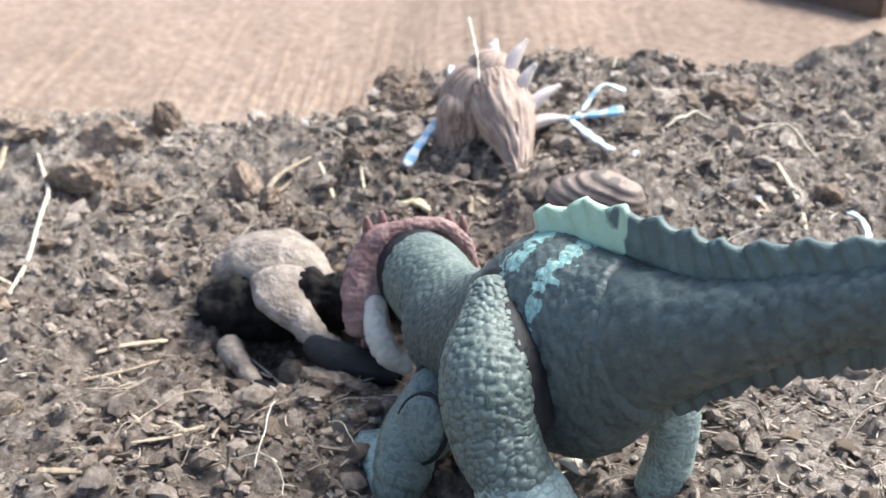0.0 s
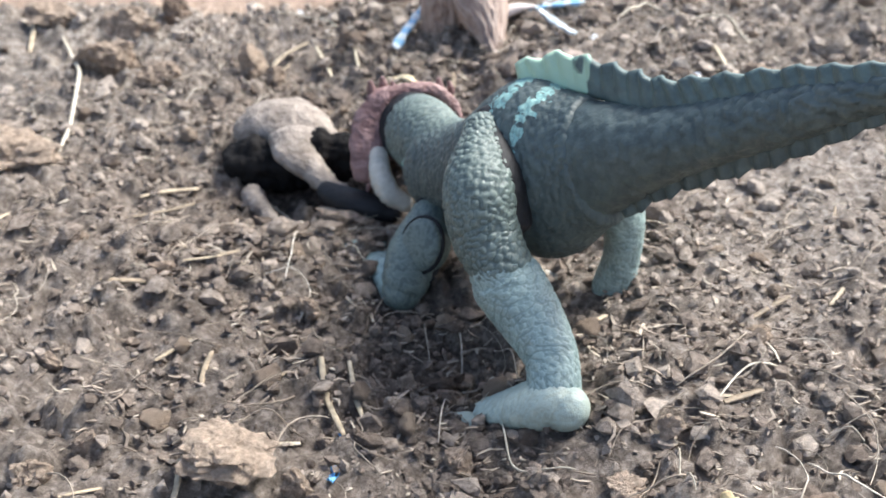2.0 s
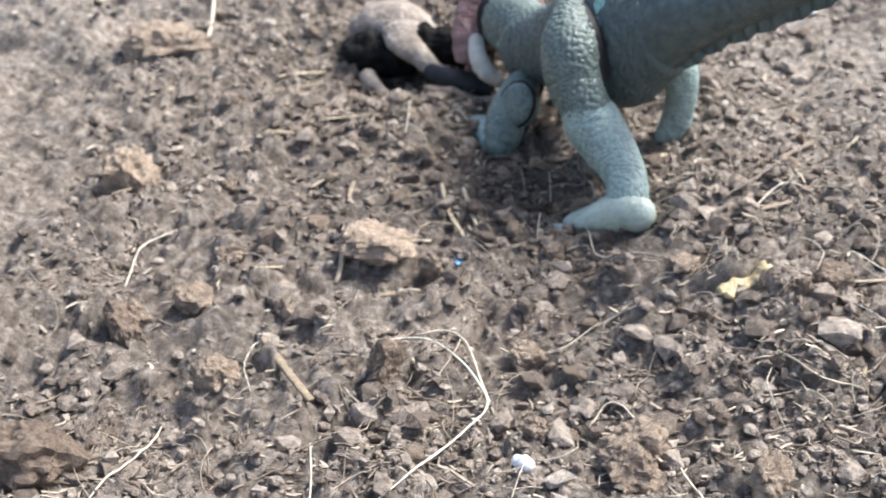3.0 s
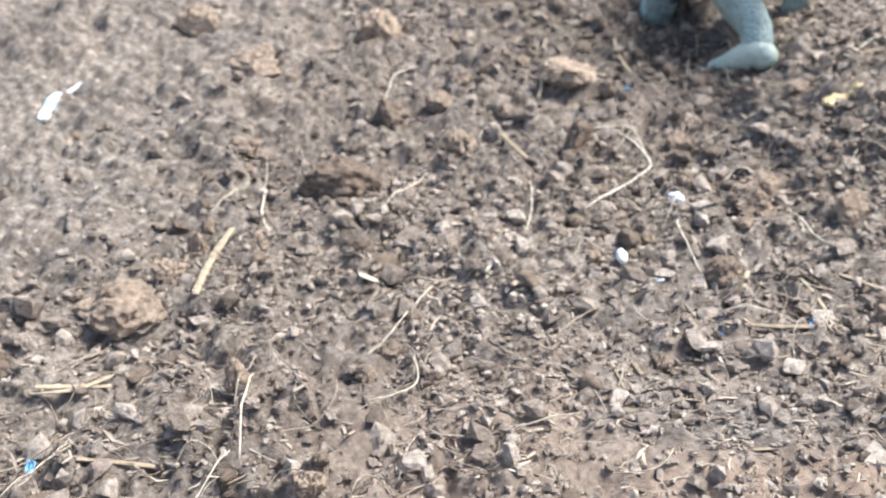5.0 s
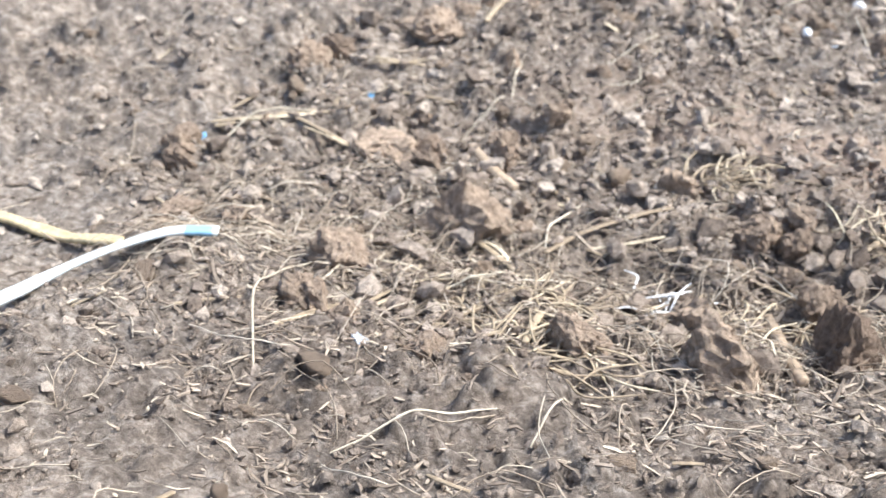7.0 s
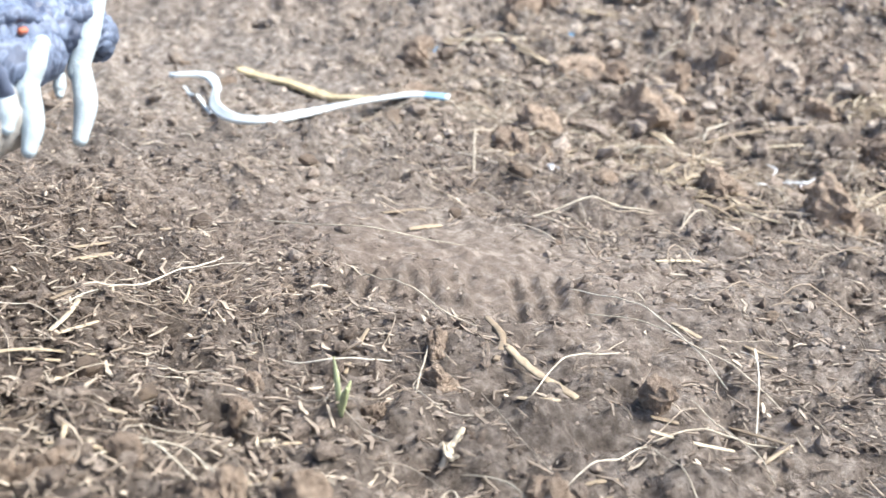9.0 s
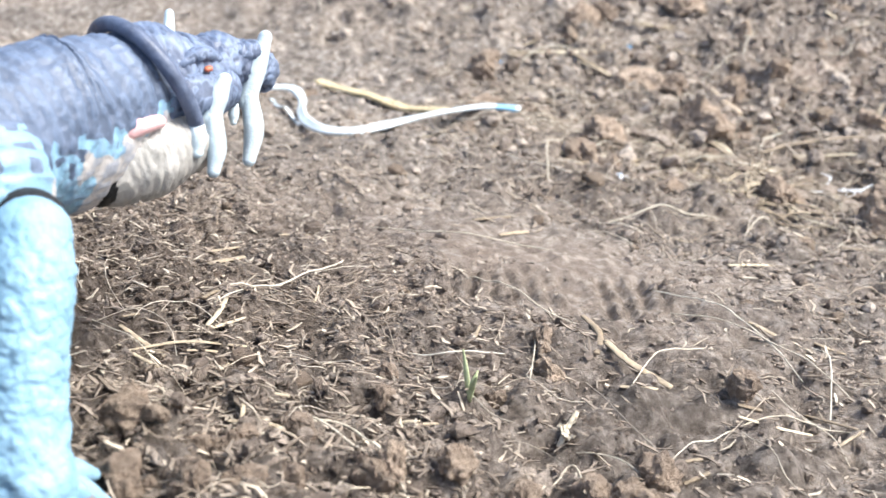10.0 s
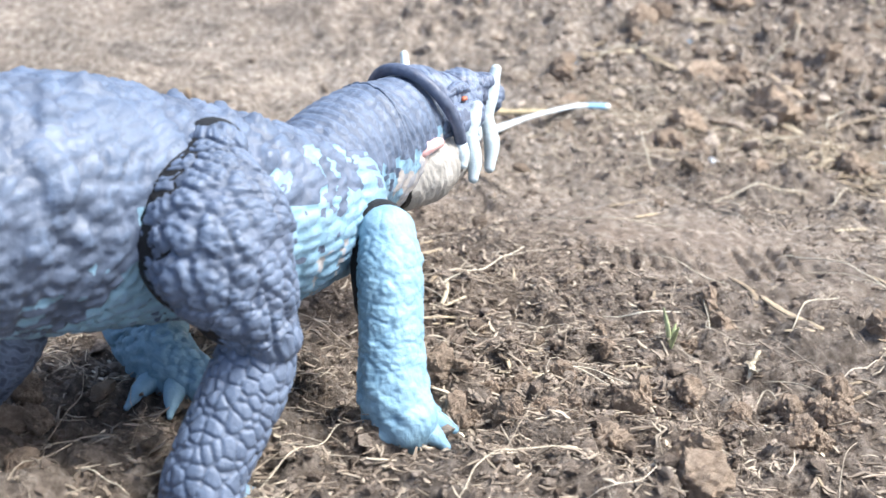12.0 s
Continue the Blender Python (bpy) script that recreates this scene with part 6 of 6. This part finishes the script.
pellet("seed", -0.0257, 0.0189, 0.0019, 0.0020, "white oval seed lying on soil", "seed")
pellet("seed", -0.0072, 0.0557, 0.0022, 0.0014, "white rounded seed lying on soil", "seed")
pellet("bead", -0.0548, 0.4500, 0.0021, 0.0003, "small shiny white bead on soil", "bead")

# ---- striped lump behind the crest, sprout, plank far off ----
STRIPE = plastic("striped_hide", (0.20, 0.15, 0.12), (0.28, 0.215, 0.175), (0.11, 0.086, 0.072), rough=0.6)
lump = thing("toy_animal", "brown toy animal with dark curved stripes on soil", "toy", at=(0.050, 0.333, float(rise(0.050, 0.333))))
body("body", [(0.0400, 0.3380, 0.0215, 0.0085, 0.0060), (0.0495, 0.3340, 0.0235, 0.0100, 0.0075), (0.0565, 0.3290, 0.0240, 0.0070, 0.0070)], STRIPE, lump, rings=60, segs=60,
     relief=lambda p, u, th: 0.0003 * np.sin(p[:, 2] * 2300 + p[:, 0] * 500), mask=lambda p: 0.5 + 0.5 * np.sin(p[:, 2] * 2300 + p[:, 0] * 500 + 1.5 * vnoise(p[:, 0] * 200, p[:, 1] * 200, 3)))
GREEN = straw_material("green_shoot", (0.34, 0.40, 0.22), (0.42, 0.47, 0.28), (0.50, 0.53, 0.35), each)
sprout = thing("grass_sprout", "small pale green grass shoot growing from soil", "sprout", at=(-0.062, -0.437, float(rise(-0.062, -0.437))))
for dx, dy, h in ((-0.003, 0.003, 0.0075), (0.002, -0.001, 0.006), (0.0, 0.003, 0.004)):
    z0 = float(soil(-0.062, -0.437))
    body("blade", [(-0.062, -0.437, z0 - 0.0005, 0.0005, 0.0003), (-0.062 + dx * 0.5, -0.437 + dy * 0.5, z0 + h * 0.6, 0.0006, 0.0003), (-0.062 + dx, -0.437 + dy, z0 + h, 0.0002, 0.0002)], GREEN, sprout, rings=12, segs=8, up=(0, 1, 0))
WOOD = straw_material("old_wood", (0.10, 0.07, 0.055), (0.16, 0.11, 0.085), (0.24, 0.17, 0.13), lambda t: grain(t, 30, 4, 0.6))


def plank():
    bm = bmesh.new()
    bmesh.ops.create_cube(bm, size=1.0)
    bmesh.ops.scale(bm, vec=(0.50, 0.085, 0.045), verts=bm.verts)
    bmesh.ops.bevel(bm, geom=bm.edges[:], offset=0.003, segments=2, affect="EDGES")
    me = bpy.data.meshes.new("plank")
    bm.to_mesh(me)
    bm.free()
    me.materials.append(WOOD)
    ob = new("plank", me)
    ob.matrix_world = pose(0.215, 1.145, float(rise(0.215, 1.145)) + 0.024, 0, 0, 131)
    return tagged(ob, "weathered dark brown wooden plank lying on far soil", "plank")


plank()

FIBRE_ONE = [(-0.0615, 0.3092, 0.0016), (-0.0585, 0.3055, -0.0011), (-0.0565, 0.2945, -0.0050), (-0.0513, 0.2849, -0.0083), (-0.0450, 0.2787, -0.0075)]
FIBRE_TWO = [(-0.0682, 0.3048, -0.0066), (-0.0524, 0.2879, -0.0069), (-0.0358, 0.2694, -0.0081)]
for pts in (FIBRE_ONE, FIBRE_TWO):
    v, f = loft([(*q, 0.00028, 0.00028) for q in pts], rings=40, segs=6)
    me = mesh("plant_fibre", v - np.array(pts[0]), f)
    me.materials.append(FIBRE)
    ob = new("plant_fibre", me)
    ob.location = pts[0]
    tagged(ob, "thin pale fibre standing bent over the carcass", "plant fibre", "fibres on the ground")
